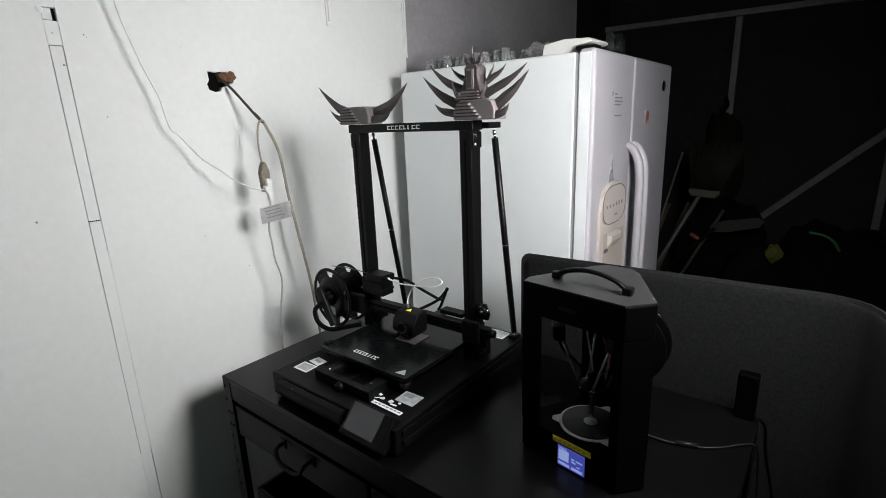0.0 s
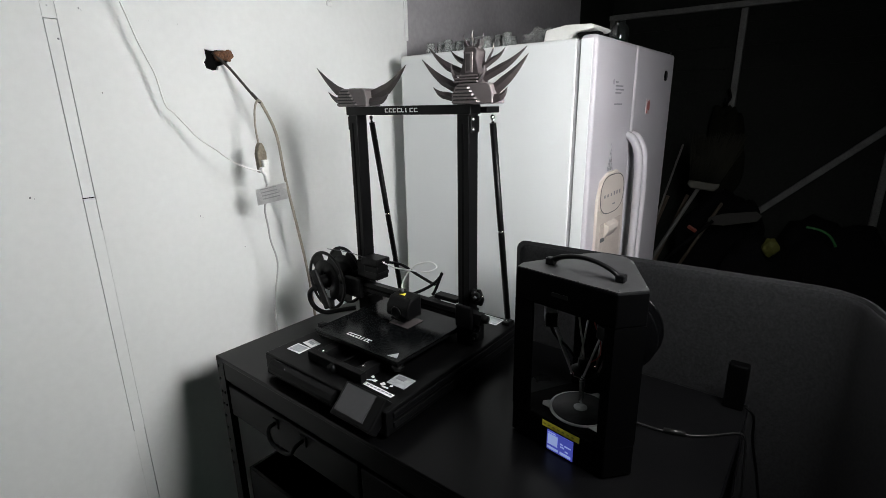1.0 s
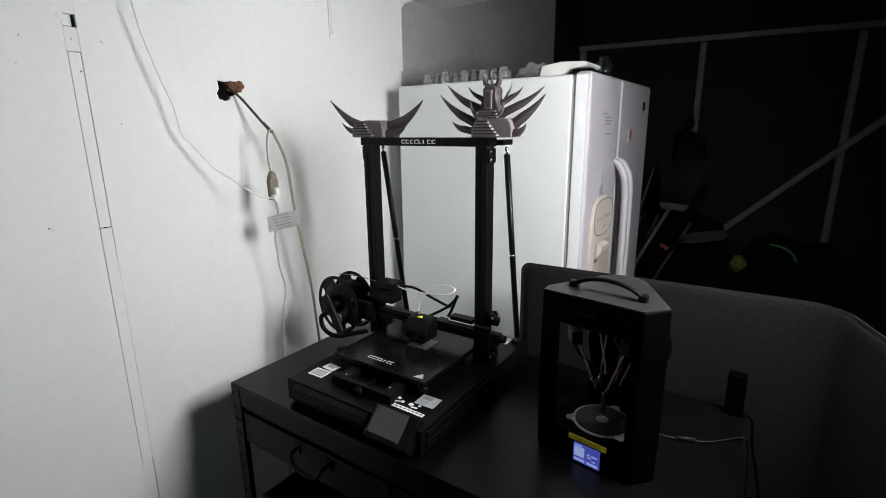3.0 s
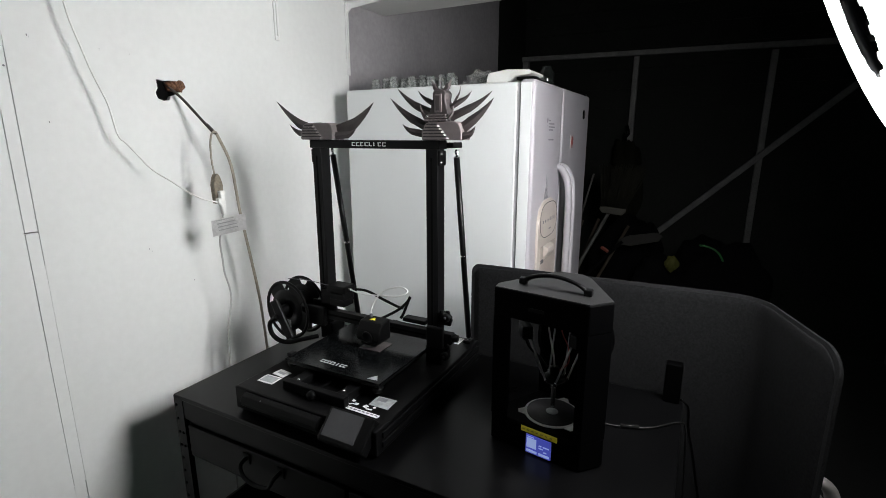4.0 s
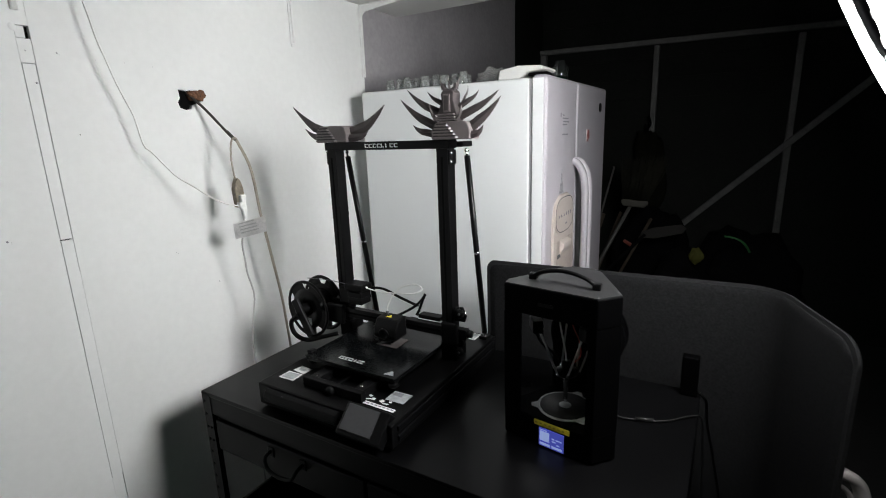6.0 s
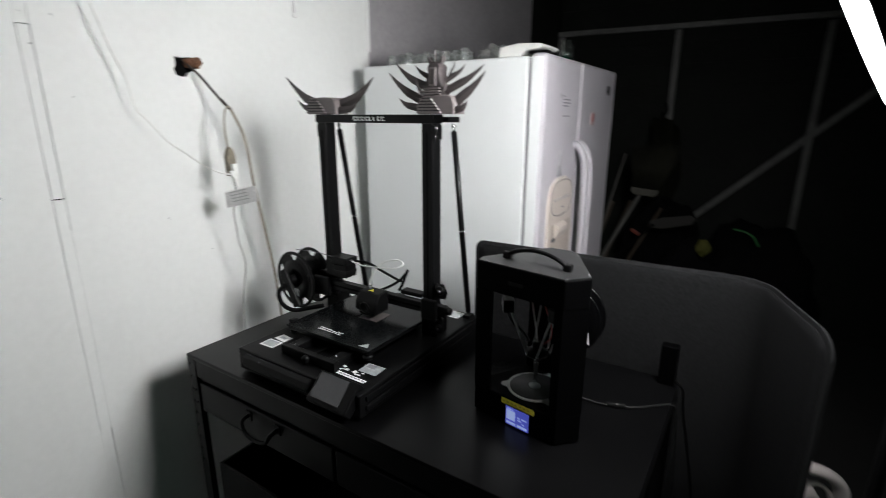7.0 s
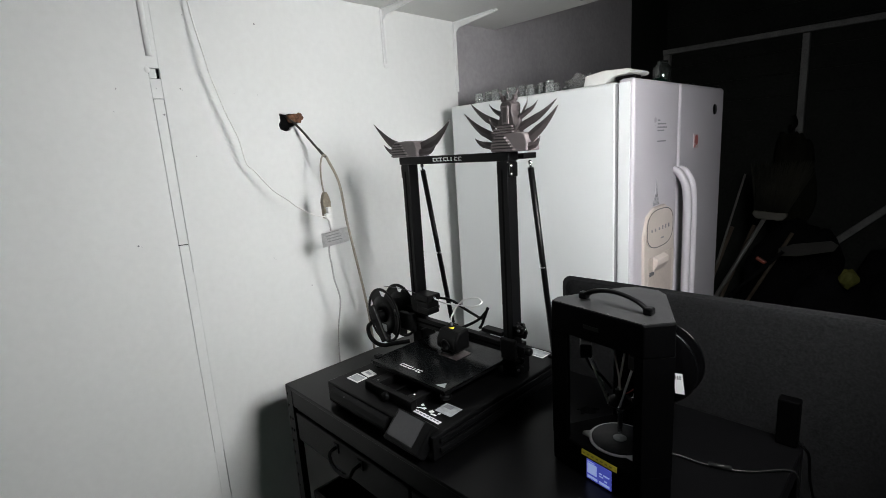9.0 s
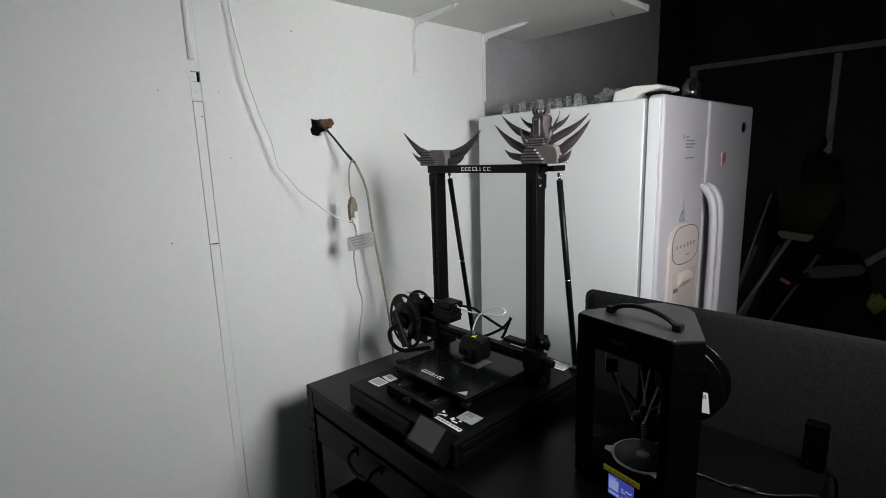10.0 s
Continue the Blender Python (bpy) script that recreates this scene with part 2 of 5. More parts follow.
# the white wall: two boards with a narrow cover strip let in between them
# backing coloured near black, as the shade behind the boards
wall_left = solid("wall_left", box(B(), WX - 0.12, WX - 0.012, -2.2, 3.55, 0, 2.85), DARKGAP, "white painted board wall with a cover strip and old nail holes", "wall", "structure")


def board_with_hole(y0, y1, z0, z1, hole):
    """A wall board of 12 mm with an opening of the given outline (y, z) cut through it."""
    bm = B()
    outer = [(y0, z0), (y1, z0), (y1, z1), (y0, z1)]
    for x in (WX, WX - 0.012):
        ov = [bm.verts.new((x, a, b)) for a, b in outer]
        hv = [bm.verts.new((x, a, b)) for a, b in hole]
        es = [bm.edges.new((ov[k], ov[(k + 1) % 4])) for k in range(4)] + [bm.edges.new((hv[k], hv[(k + 1) % len(hv)])) for k in range(len(hv))]
        bmesh.ops.triangle_fill(bm, edges=es, use_beauty=True)
    bm.verts.ensure_lookup_table()
    n = 4 + len(hole)
    for k in range(4):
        bm.faces.new((bm.verts[k], bm.verts[(k + 1) % 4], bm.verts[n + (k + 1) % 4], bm.verts[n + k]))
    for k in range(len(hole)):
        a, b = 4 + k, 4 + (k + 1) % len(hole)
        bm.faces.new((bm.verts[a], bm.verts[b], bm.verts[n + b], bm.verts[n + a]))
    return bm


HOLE = [(0.808, 1.742), (0.835, 1.738), (0.852, 1.742), (0.873, 1.739), (0.895, 1.744), (0.899, 1.722), (0.884, 1.711), (0.868, 1.700), (0.848, 1.694), (0.843, 1.683), (0.826, 1.680), (0.807, 1.686), (0.802, 1.703), (0.810, 1.715)]
part("wall_board", box(B(), WX - 0.012, WX, -2.2, 0.4204, 0, 2.85), WALL, wall_left)
part("wall_board", board_with_hole(0.4511, 1.722, 0, 2.85, HOLE), WALL, wall_left)
part("wall_board", box(B(), WX - 0.012, WX - 0.001, 1.7235, 3.55, 0, 2.85), WALL_DULL, wall_left, "duller grey wall board")
for z0, z1, y0, y1 in ((0.0, 0.62, 0.4258, 0.4538), (0.62, 1.02, 0.4272, 0.4556), (1.02, 1.25, 0.4278, 0.4558), (1.25, 1.338, 0.4278, 0.4546), (1.342, 1.78, 0.4278, 0.4540), (1.782, 1.838, 0.4262, 0.4552), (1.8395, 1.866, 0.4262, 0.4455), (1.868, 2.85, 0.4256, 0.4558)):
    part("cover_strip", box(B(), WX - 0.012, WX - 0.0005, y0 - 0.005, y1 - 0.005, z0, z1), WALL, wall_left)
part("conduit", tube(B(), [(WX + 0.001, 0.429, 1.90), (WX + 0.001, 0.427, 2.4), (WX + 0.001, 0.426, 2.84)], 0.0085, 12, smooth=False), WALL, wall_left, "painted half-round conduit")
part("plaster_blob", lathe(B(), [(0.0, 0.004), (0.010, 0.003), (0.016, 0.0)], Matrix.Translation((WX, 0.418, 1.862)) @ pose(0, 0, 0, 0, 90, 0) @ Matrix.Diagonal((0.6, 0.5, 0.4, 1)), 14), WALL, wall_left)
rng = random.Random(5)
for y, z, r in ((0.331, 1.806, 0.0028), (0.316, 1.744, 0.0018), (0.504, 1.808, 0.0022), (0.660, 1.803, 0.0030), (0.739, 1.802, 0.0032), (0.587, 1.804, 0.0036), (0.760, 2.027, 0.0026), (0.516, 1.610, 0.0024), (0.321, 1.355, 0.0024), (0.537, 2.026, 0.0030), (0.727, 1.234, 0.0020), (0.314, 1.359, 0.0028), (0.500, 1.812, 0.0028), (0.855, 1.108, 0.0022), (0.720, 1.241, 0.0022), (0.434, 1.810, 0.0022), (0.444, 1.736, 0.0026)):
    part("nail_hole", lathe(B(), [(0.0, 0.0010), (r * 0.7, 0.0010), (r, 0.0)], Matrix.Translation((WX, y, z)) @ pose(0, 0, 0, 0, 90, rng.uniform(0, 90)), 10), GREYPRINT if r < 0.003 else MARK, wall_left)
# ragged brick showing inside the opening
bm = B()
for k in range(9):
    y, z = 0.845 + 0.005 * k, 1.729 - 0.003 * (k % 4)
    r = bmesh.ops.create_icosphere(bm, subdivisions=2, radius=0.008 + 0.004 * (k % 3))
    bmesh.ops.translate(bm, vec=(WX - 0.006 + 0.003 * (k % 2), y, z), verts=r["verts"])
for v in bm.verts:
    v.co += Vector(noise.noise_vector(v.co * 160)) * 0.004
part("broken_masonry", bm, RUST, wall_left, "rust-brown broken masonry in the opening")
tagged(wall_left, kind="structure")

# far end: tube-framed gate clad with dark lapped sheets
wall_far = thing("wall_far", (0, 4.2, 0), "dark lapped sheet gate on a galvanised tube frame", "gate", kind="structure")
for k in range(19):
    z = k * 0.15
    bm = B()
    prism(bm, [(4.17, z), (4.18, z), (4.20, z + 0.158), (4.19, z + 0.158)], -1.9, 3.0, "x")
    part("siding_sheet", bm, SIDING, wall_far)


def bar(p, q, w=0.05, d=0.04):
    """A square tube from p to q, w wide across the view and d deep."""
    p, q = Vector(p), Vector(q)
    z = (q - p).normalized()
    y = Vector((0, 1, 0))
    x = y.cross(z).normalized()
    m = Matrix((x, y, z)).transposed().to_4x4()
    return box(B(), -w / 2, w / 2, -d / 2, d / 2, 0, (q - p).length, 0.004, Matrix.Translation(p) @ m)


for p, q, w in (((-1.56, 4.13, 2.222), (3.0, 4.13, 2.165), 0.038), ((-0.602, 4.13, 0.0), (-0.602, 4.13, 2.185), 0.042), ((0.285, 4.13, 0.0), (0.305, 4.13, 2.165), 0.042),
                ((1.25, 4.13, 0.0), (1.25, 4.13, 2.165), 0.042), ((-1.50, 4.13, 0.0), (-1.50, 4.13, 2.2), 0.05)):
    part("tube", bar(p, q, w), GALV, wall_far)
part("brace", bar((-0.95, 4.085, 0.216), (1.02, 4.085, 2.146), 0.042), GALV, wall_far)
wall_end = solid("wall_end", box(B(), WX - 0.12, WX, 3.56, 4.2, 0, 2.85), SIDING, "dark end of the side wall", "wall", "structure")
# unseen back wall, added to close the room and kept dark against bounce
wall_back = solid("wall_back", box(B(), -1.9, 3.0, -2.3, -2.2, 0, 2.85), CONCRETE, "unseen dark grey wall added to close the room", "wall", "structure")
# unseen side wall; its opening is added to pass green fill light
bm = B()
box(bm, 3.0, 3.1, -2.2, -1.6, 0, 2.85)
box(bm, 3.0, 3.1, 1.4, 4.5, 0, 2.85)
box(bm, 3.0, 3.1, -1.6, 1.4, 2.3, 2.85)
wall_right = solid("wall_right", bm, CONCRETE, "unseen dark grey wall with an opening added for fill light", "wall", "structure")
# unseen ground, added beyond that opening
ground = solid("ground", box(B(), 3.0, 90, -60, 60, -0.12, -0.02), CONCRETE, "unseen dark ground added outside the fill opening", "ground", "structure")


# ---- wall shelf ----
shelf = thing("wall_shelf", (WX, 1.4, 2.15), "white melamine wall shelf on enamelled steel brackets", "shelf")
part("board", box(B(), WX + 0.001, -0.883, 0.70, 2.017, 2.152, 2.176, 0.002), SHELFWHITE, shelf)
for y, low in ((1.30, 1.925), (1.718, 1.845)):
    bm = B()
    box(bm, WX + 0.001, WX + 0.006, y - 0.011, y + 0.011, low, 2.148, 0.002)
    box(bm, WX + 0.006, WX + 0.012, y - 0.004, y + 0.004, low + 0.015, 2.14, 0.002)
    box(bm, WX + 0.001, -1.275, y - 0.011, y + 0.011, 2.1455, 2.1505, 0.002)
    prism(bm, [(WX + 0.006, 2.146), (-1.285, 2.146), (-1.285, 2.140), (WX + 0.03, 2.122), (WX + 0.006, 2.10)], y - 0.003, y + 0.003, "y")
    part("bracket", bm, BRACKET, shelf, "white enamelled steel bracket")
hook = B()
tube(hook, [(-0.965, 1.86, 2.152), (-0.965, 1.86, 2.138), (-0.965, 1.872, 2.130), (-0.965, 1.882, 2.137), (-0.965, 1.882, 2.143)], 0.0022, 8)
part("cup_hook", hook, CHROME, shelf, "small steel cup hook")


# ---- refrigerator ----
def rounded(c):
    """Turns a circle's coordinate into that of a rounded oblong."""
    return math.copysign(abs(c) ** 0.72, c)


fridge = thing("refrigerator", (-1.04, 2.0, 0), "white side-by-side refrigerator with an ice dispenser in its door", "refrigerator")
FY0, FY1, FS, FX0, FX1, FD, FZ = 1.557, 2.46, 1.942, -1.42, -0.664, -0.600, 1.762
part("cabinet", box(B(), FX0, FX1, FY0, FY1, 0.03, FZ, 0.008), FRIDGE, fridge)
part("door_seal", box(B(), FX1 - 0.004, FX1 + 0.009, FY0 + 0.0025, FY1 - 0.008, 0.06, FZ - 0.006), SEALGREY, fridge)
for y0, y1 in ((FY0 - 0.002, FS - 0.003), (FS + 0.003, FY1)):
    door = part("door", box(B(), FX1 + 0.008, FD, y0, y1, 0.08, FZ + 0.008, 0.014, seg=3), FRIDGE_SHADED, fridge)
    # thin panel added in cabinet white, so the door's lit side stays brighter
    part("lit_edge_panel", box(B(), FX1 + 0.012, FD - 0.013, y0 - 0.0015, y0 + 0.004, 0.10, FZ - 0.004, 0.001), FRIDGE, door)
    hy = FS - 0.032 if y0 < 1.8 else FS + 0.032
    bm = B()
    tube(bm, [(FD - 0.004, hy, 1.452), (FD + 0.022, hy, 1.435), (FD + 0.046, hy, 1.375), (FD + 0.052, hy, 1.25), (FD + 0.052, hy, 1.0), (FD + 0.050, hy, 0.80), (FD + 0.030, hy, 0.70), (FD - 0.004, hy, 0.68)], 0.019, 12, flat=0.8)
    part("handle", bm, FRIDGE_SHADED, door, "white bowed door handle")
    if y0 < 1.8:
        bm = B()
        prism(bm, [(1.640, 0.86), (1.895, 0.86), (1.905, 1.10), (1.892, 1.24), (1.862, 1.306), (1.805, 1.335), (1.715, 1.332), (1.655, 1.305), (1.628, 1.24), (1.632, 1.10)], FD - 0.003, FD + 0.010, "x", 0.004)
        part("dispenser_surround", bm, FRIDGECREAM, door, "yellowed cream dispenser surround")
        bm = B()
        prism(bm, [(1.758 + 0.122 * rounded(math.cos(radians(9 * q))), 1.254 + 0.074 * rounded(math.sin(radians(9 * q)))) for q in range(40)], FD + 0.009, FD + 0.0130, "x")
        pan = part("control_panel", bm, FRIDGECREAM, door, "oval dispenser control panel")
        bm = B()
        for s in range(48):
            a, b = 2 * math.pi * s / 48, 2 * math.pi * (s + 1) / 48
            f = [(FD + 0.0136, 1.758 + 0.118 * k * rounded(math.cos(c)), 1.254 + 0.071 * k * rounded(math.sin(c))) for k, c in ((1, a), (1, b), (0.955, b), (0.955, a))]
            bm.faces.new([bm.verts.new(v) for v in f])
        part("panel_ring", bm, GASKET, door, "dark ring round the control panel")
        for dy in (-0.075, -0.045, -0.012, 0.018, 0.045, 0.075):
            part("panel_icon", box(B(), FD + 0.012, FD + 0.0140, 1.758 + dy - 0.005, 1.758 + dy + 0.005, 1.246, 1.256 + 0.004 * (dy > 0)), GREYPRINT, door)
        part("panel_word", box(B(), FD + 0.012, FD + 0.0138, 1.762, 1.79, 1.212, 1.217), GREYPRINT, door)
        bm = B()
        box(bm, FD - 0.002, FD + 0.0115, 1.665, 1.878, 0.90, 1.155, 0.004)
        part("dispenser_niche", bm, material("niche_plastic", (0.46, 0.40, 0.36), 0.5), door, "pale beige dispenser recess")
        bm = B()
        prism(bm, [(FD + 0.0115, 1.155), (FD + 0.030, 1.145), (FD + 0.030, 1.125), (FD + 0.0115, 1.095)], 1.70, 1.80, "y", 0.003)
        part("dispenser_lever", bm, FRIDGECREAM, door)
        # flat dark strip coloured as the shadow under the dispenser hood
        part("dispenser_shade_line", box(B(), FD + 0.0112, FD + 0.0122, 1.672, 1.712, 1.085, 1.100), GASKET, door)
        bm = B()
        for z, a, b in ((1.632, 1.742, 1.762), (1.620, 1.742, 1.815), (1.608, 1.742, 1.822), (1.597, 1.742, 1.80), (1.560, 1.742, 1.815)):
            box(bm, FD, FD + 0.0012, a, b, z, z + 0.005)
        part("printed_notice", bm, GREYPRINT, door, "small grey printed notice")
        bm = B()
        prism(bm, [(1.715, 1.337), (1.772, 1.337), (1.750, 1.385), (1.744, 1.432), (1.738, 1.385)], FD, FD + 0.0015, "x")
        for k in range(7):
            box(bm, FD + 0.0014, FD + 0.0022, 1.728 + 0.002 * k, 1.762 - 0.002 * k, 1.342 + 0.010 * k, 1.346 + 0.010 * k)
        part("tower_magnet", bm, material("patterned_magnet", (0.34, 0.34, 0.36), 0.5, vary=0.7, scale=90), door, "grey tower-shaped magnet")
    else:
        bm = B()
        box(bm, FD, FD + 0.002, 2.097, 2.146, 1.524, 1.580, 0.0)
        stk = part("sticker", bm, PINKPAPER, door, "faded red and pink sticker")
        bm = B()
        prism(bm, [(2.103, 1.546), (2.112, 1.572), (2.130, 1.577), (2.142, 1.566), (2.140, 1.542), (2.126, 1.536)], FD + 0.002, FD + 0.003, "x")
        box(bm, FD + 0.002, FD + 0.003, 2.104, 2.114, 1.527, 1.540)
        part("sticker_print", bm, REDSTICK, door)
        part("badge", lathe(B(), [(0, .004), (.020, .004), (.022, 0)], Matrix.Translation((FD, 2.337, 1.678)) @ pose(0, 0, 0, 0, 90, 0), 24), BLACKPLASTIC, door, "round dark badge")
for y in (FY0 + 0.055, FY1 - 0.03):
    part("hinge_cover", box(B(), FX1 - 0.02, FD - 0.012, y - 0.022, y + 0.022, FZ + 0.008, FZ + 0.020, 0.005), BLACKPLASTIC, fridge, "dark hinge cover")
part("kick_plate", box(B(), FX1 - 0.02, FX1 + 0.02, FY0 + 0.02, FY1 - 0.02, 0.0, 0.075), GASKET, fridge)
for x in (FX0 + 0.06, FX1 - 0.06):
    for y in (FY0 + 0.06, FY1 - 0.06):
        part("foot", lathe(B(), [(0, 0), (.02, 0), (.02, .032), (0, .032)], pose(x, y, 0), 12), GASKET, fridge)

# things on the refrigerator
TOP = FZ + 0.0005


def tumbler(x, y, r, h):
    """A small pressed-glass tumbler standing upside down, with flutes round its side and a thick foot."""
    bm = lathe(B(), [(r, 0.0), (r * 0.96, h * 0.3), (r * 0.84, h * 0.78), (r * 0.80, h), (r * 0.45, h - 0.001), (0.0, h - 0.004)], None, 24)
    lathe(bm, [(r - 0.002, 0.0), (r * 0.86, h * 0.3), (r * 0.72, h * 0.72), (0.0, h * 0.76)], None, 24)
    for v in bm.verts:
        a, rr = math.atan2(v.co.y, v.co.x), math.hypot(v.co.x, v.co.y)
        if rr > 0.5 * r and 0.1 * h < v.co.z < 0.95 * h:
            k = 1 + 0.07 * math.cos(8 * a)
            v.co.x, v.co.y = v.co.x * k, v.co.y * k
    bmesh.ops.translate(bm, vec=(x, y, TOP), verts=bm.verts)
    return solid("drinking_glass", bm, GLASS, "clear fluted drinking glass upside down on the refrigerator", "glass", group="glasses on the refrigerator")


for k in range(9):
    tumbler(-1.312 + 0.044 * k, 1.625 + 0.012 * (k % 2), 0.0190, 0.044 + 0.003 * (k % 3))
    if k % 2:
        tumbler(-1.290 + 0.044 * k, 1.70, 0.019, 0.046)
tray = thing("storage_box", (-0.75, 1.66, TOP), "white plastic tray with an overhanging lip on the refrigerator", "tray")
part("body", prism(B(), [(-0.798, TOP + 0.001), (-0.715, TOP + 0.001), (-0.705, TOP + 0.010), (-0.690, TOP + 0.020), (-0.632, TOP + 0.026), (-0.624, TOP + 0.032), (-0.634, TOP + 0.041), (-0.720, TOP + 0.046), (-0.790, TOP + 0.036)], 1.585, 1.73, "y", 0.004), SHELFWHITE, tray)
bm = B()
bmesh.ops.create_icosphere(bm, subdivisions=4, radius=1.0)
for v in bm.verts:
    d = v.co.copy()
    v.co *= 1 + 0.30 * noise.noise(d * 2.2) + 0.16 * noise.noise(d * 6)
    v.co = Vector((-0.865 + 0.065 * v.co.x, 1.690 + 0.045 * v.co.y, TOP + max(0.0005, 0.024 + 0.036 * v.co.z)))
for f in bm.faces:
    f.smooth = True
solid("plastic_bag", bm, CLEARBAG, "crumpled clear plastic bag lying on the refrigerator", "bag")


def jar(x, y, r, h, mat, label):
    solid("glass_jar", lathe(B(), [(0, 0), (r, 0), (r, h * 0.75), (r * 0.6, h * 0.9), (r * 0.6, h), (r * 0.52, h), (r * 0.52, h * 0.88), (r * 0.92, h * 0.72), (r * 0.92, 0.005), (0, 0.005)], pose(x, y, TOP), 20), mat, label, "jar")


jar(-0.70, 2.02, 0.034, 0.105, DARKGLASS, "clear glass jar standing on the refrigerator")
jar(-0.68, 1.93, 0.035, 0.032, GREENGLASS, "low green glass dish on the refrigerator")
solid("plastic_bag", lathe(B(), [(0, 0), (.075, 0), (.08, .014), (.05, .030), (0, .034)], pose(-0.72, 2.28, TOP), 14), ACRYLIC, "crumpled clear plastic wrap on the refrigerator", "bag")


# ---- work bench ----
TZ = 0.872
TX0, TX1, TY0, TY1 = -1.312, -0.046, 0.601, 1.236
bench = thing("workbench", (-0.68, 0.92, 0), "black steel workbench with a drawer and perforated legs", "workbench")
part("tabletop", box(B(), TX0, TX1, TY0, TY1, TZ - 0.012, TZ, 0.002), BLACKTOP, bench, "worn black bench top")
part("front_apron", box(B(), TX0 + 0.003, TX1 - 0.003, TY0 + 0.002, TY0 + 0.012, TZ - 0.068, TZ - 0.012, 0.001), BLACKSTEEL, bench)
part("back_apron", box(B(), TX0 + 0.003, TX1 - 0.003, TY1 - 0.012, TY1 - 0.002, TZ - 0.068, TZ - 0.012), BLACKSTEEL, bench)
for x in (TX0 + 0.003, TX1 - 0.013):
    part("side_apron", box(B(), x, x + 0.010, TY0 + 0.012, TY1 - 0.012, TZ - 0.068, TZ - 0.012), BLACKSTEEL, bench)
for x, sx in ((TX0, 1), (TX1, -1)):
    for y, sy in ((TY0, 1), (TY1, -1)):
        bm = B()
        box(bm, x, x + sx * 0.036, y, y + sy * 0.003, 0, TZ - 0.003)
        box(bm, x, x + sx * 0.003, y + sy * 0.003, y + sy * 0.036, 0, TZ - 0.003)
        leg = part("leg", bm, BLACKSTEEL, bench, "perforated angle-steel leg")
        if sy > 0:
            for k in range(9):
                z = TZ - 0.03 - k * 0.042
                for dx in ((0.010,) if k not in (2, 3) else (0.010, 0.026)):
                    part("bolt", lathe(B(), [(0, 0), (0.0042, 0), (0.0036, 0.002), (0, 0.002)], Matrix.Translation((x + sx * dx, y - 0.0003, z)) @ pose(0, 0, 0, 90, 0, 0), 10), DARKGAP, leg)
part("drawer_rail", box(B(), TX0 + 0.036, TX1 - 0.036, TY0 + 0.014, TY0 + 0.030, TZ - 0.086, TZ - 0.070), BLACKSTEEL, bench)
for x0, x1 in ((TX0 + 0.040, -0.715), (-0.705, TX1 - 0.040)):
    drawer = part("drawer", box(B(), x0, x1, TY0 + 0.005, TY0 + 0.42, TZ - 0.185, TZ - 0.088, 0.003), BLACKSTEEL, bench, "black steel drawer")
    cx = (x0 + x1) / 2 + 0.018
    bm = B()
    tube(bm, [(cx - 0.06, TY0 + 0.004, TZ - 0.112), (cx - 0.058, TY0 - 0.020, TZ - 0.118), (cx - 0.042, TY0 - 0.026, TZ - 0.142), (cx, TY0 - 0.028, TZ - 0.150), (cx + 0.042, TY0 - 0.026, TZ - 0.142), (cx + 0.058, TY0 - 0.020, TZ - 0.118), (cx + 0.06, TY0 + 0.004, TZ - 0.112)], 0.0055, 10)
    box(bm, cx - 0.072, cx - 0.048, TY0 + 0.001, TY0 + 0.006, TZ - 0.128, TZ - 0.098, 0.002)
    box(bm, cx + 0.048, cx + 0.072, TY0 + 0.001, TY0 + 0.006, TZ - 0.128, TZ - 0.098, 0.002)
    part("drop_handle", bm, BLACKPLASTIC, drawer, "black drop handle")
part("lower_shelf", box(B(), TX0 + 0.004, TX1 - 0.004, TY0 + 0.004, TY1 - 0.004, 0.20, 0.215), BLACKSTEEL, bench)
# dark bin under the bench
bin_ = thing("storage_crate", (-1.0, 0.8, 0.2155), "black plastic crate on the lower bench shelf", "crate")
part("crate_floor", box(B(), -1.25, -0.82, 0.62, 1.0, 0.216, 0.226, 0.003), BLACKPLASTIC, bin_)
for a in ((-1.25, -0.82, 0.62, 0.63), (-1.25, -0.82, 0.99, 1.0), (-1.25, -1.24, 0.63, 0.99), (-0.83, -0.82, 0.63, 0.99)):
    part("crate_side", box(B(), *a, 0.226, 0.50, 0.002), BLACKPLASTIC, bin_)


# ---- felt panel behind the bench ----
felt = thing("felt_panel", (-0.25, 1.33, 0), "charcoal felt-covered screen panel with a bent end wing, behind the workbench", "panel")


def felt_plan():
    """Points of the panel in plan: a straight back and a wing bent forward at its end."""
    pts = [Vector((-0.722 + 0.03 * k, 1.314)) for k in range(26)]
    c, r = Vector((0.030, 1.214)), 0.10
    for k in range(1, 9):
        a = radians(90 - 80 * k / 8)
        pts.append(Vector((c.x + r * math.cos(a), c.y + r * math.sin(a))))
    d = Vector((0.40, -0.917)).normalized()
    last = pts[-1]
    for k in range(1, 11):
        pts.append(last + d * 0.0232 * k)
    return pts


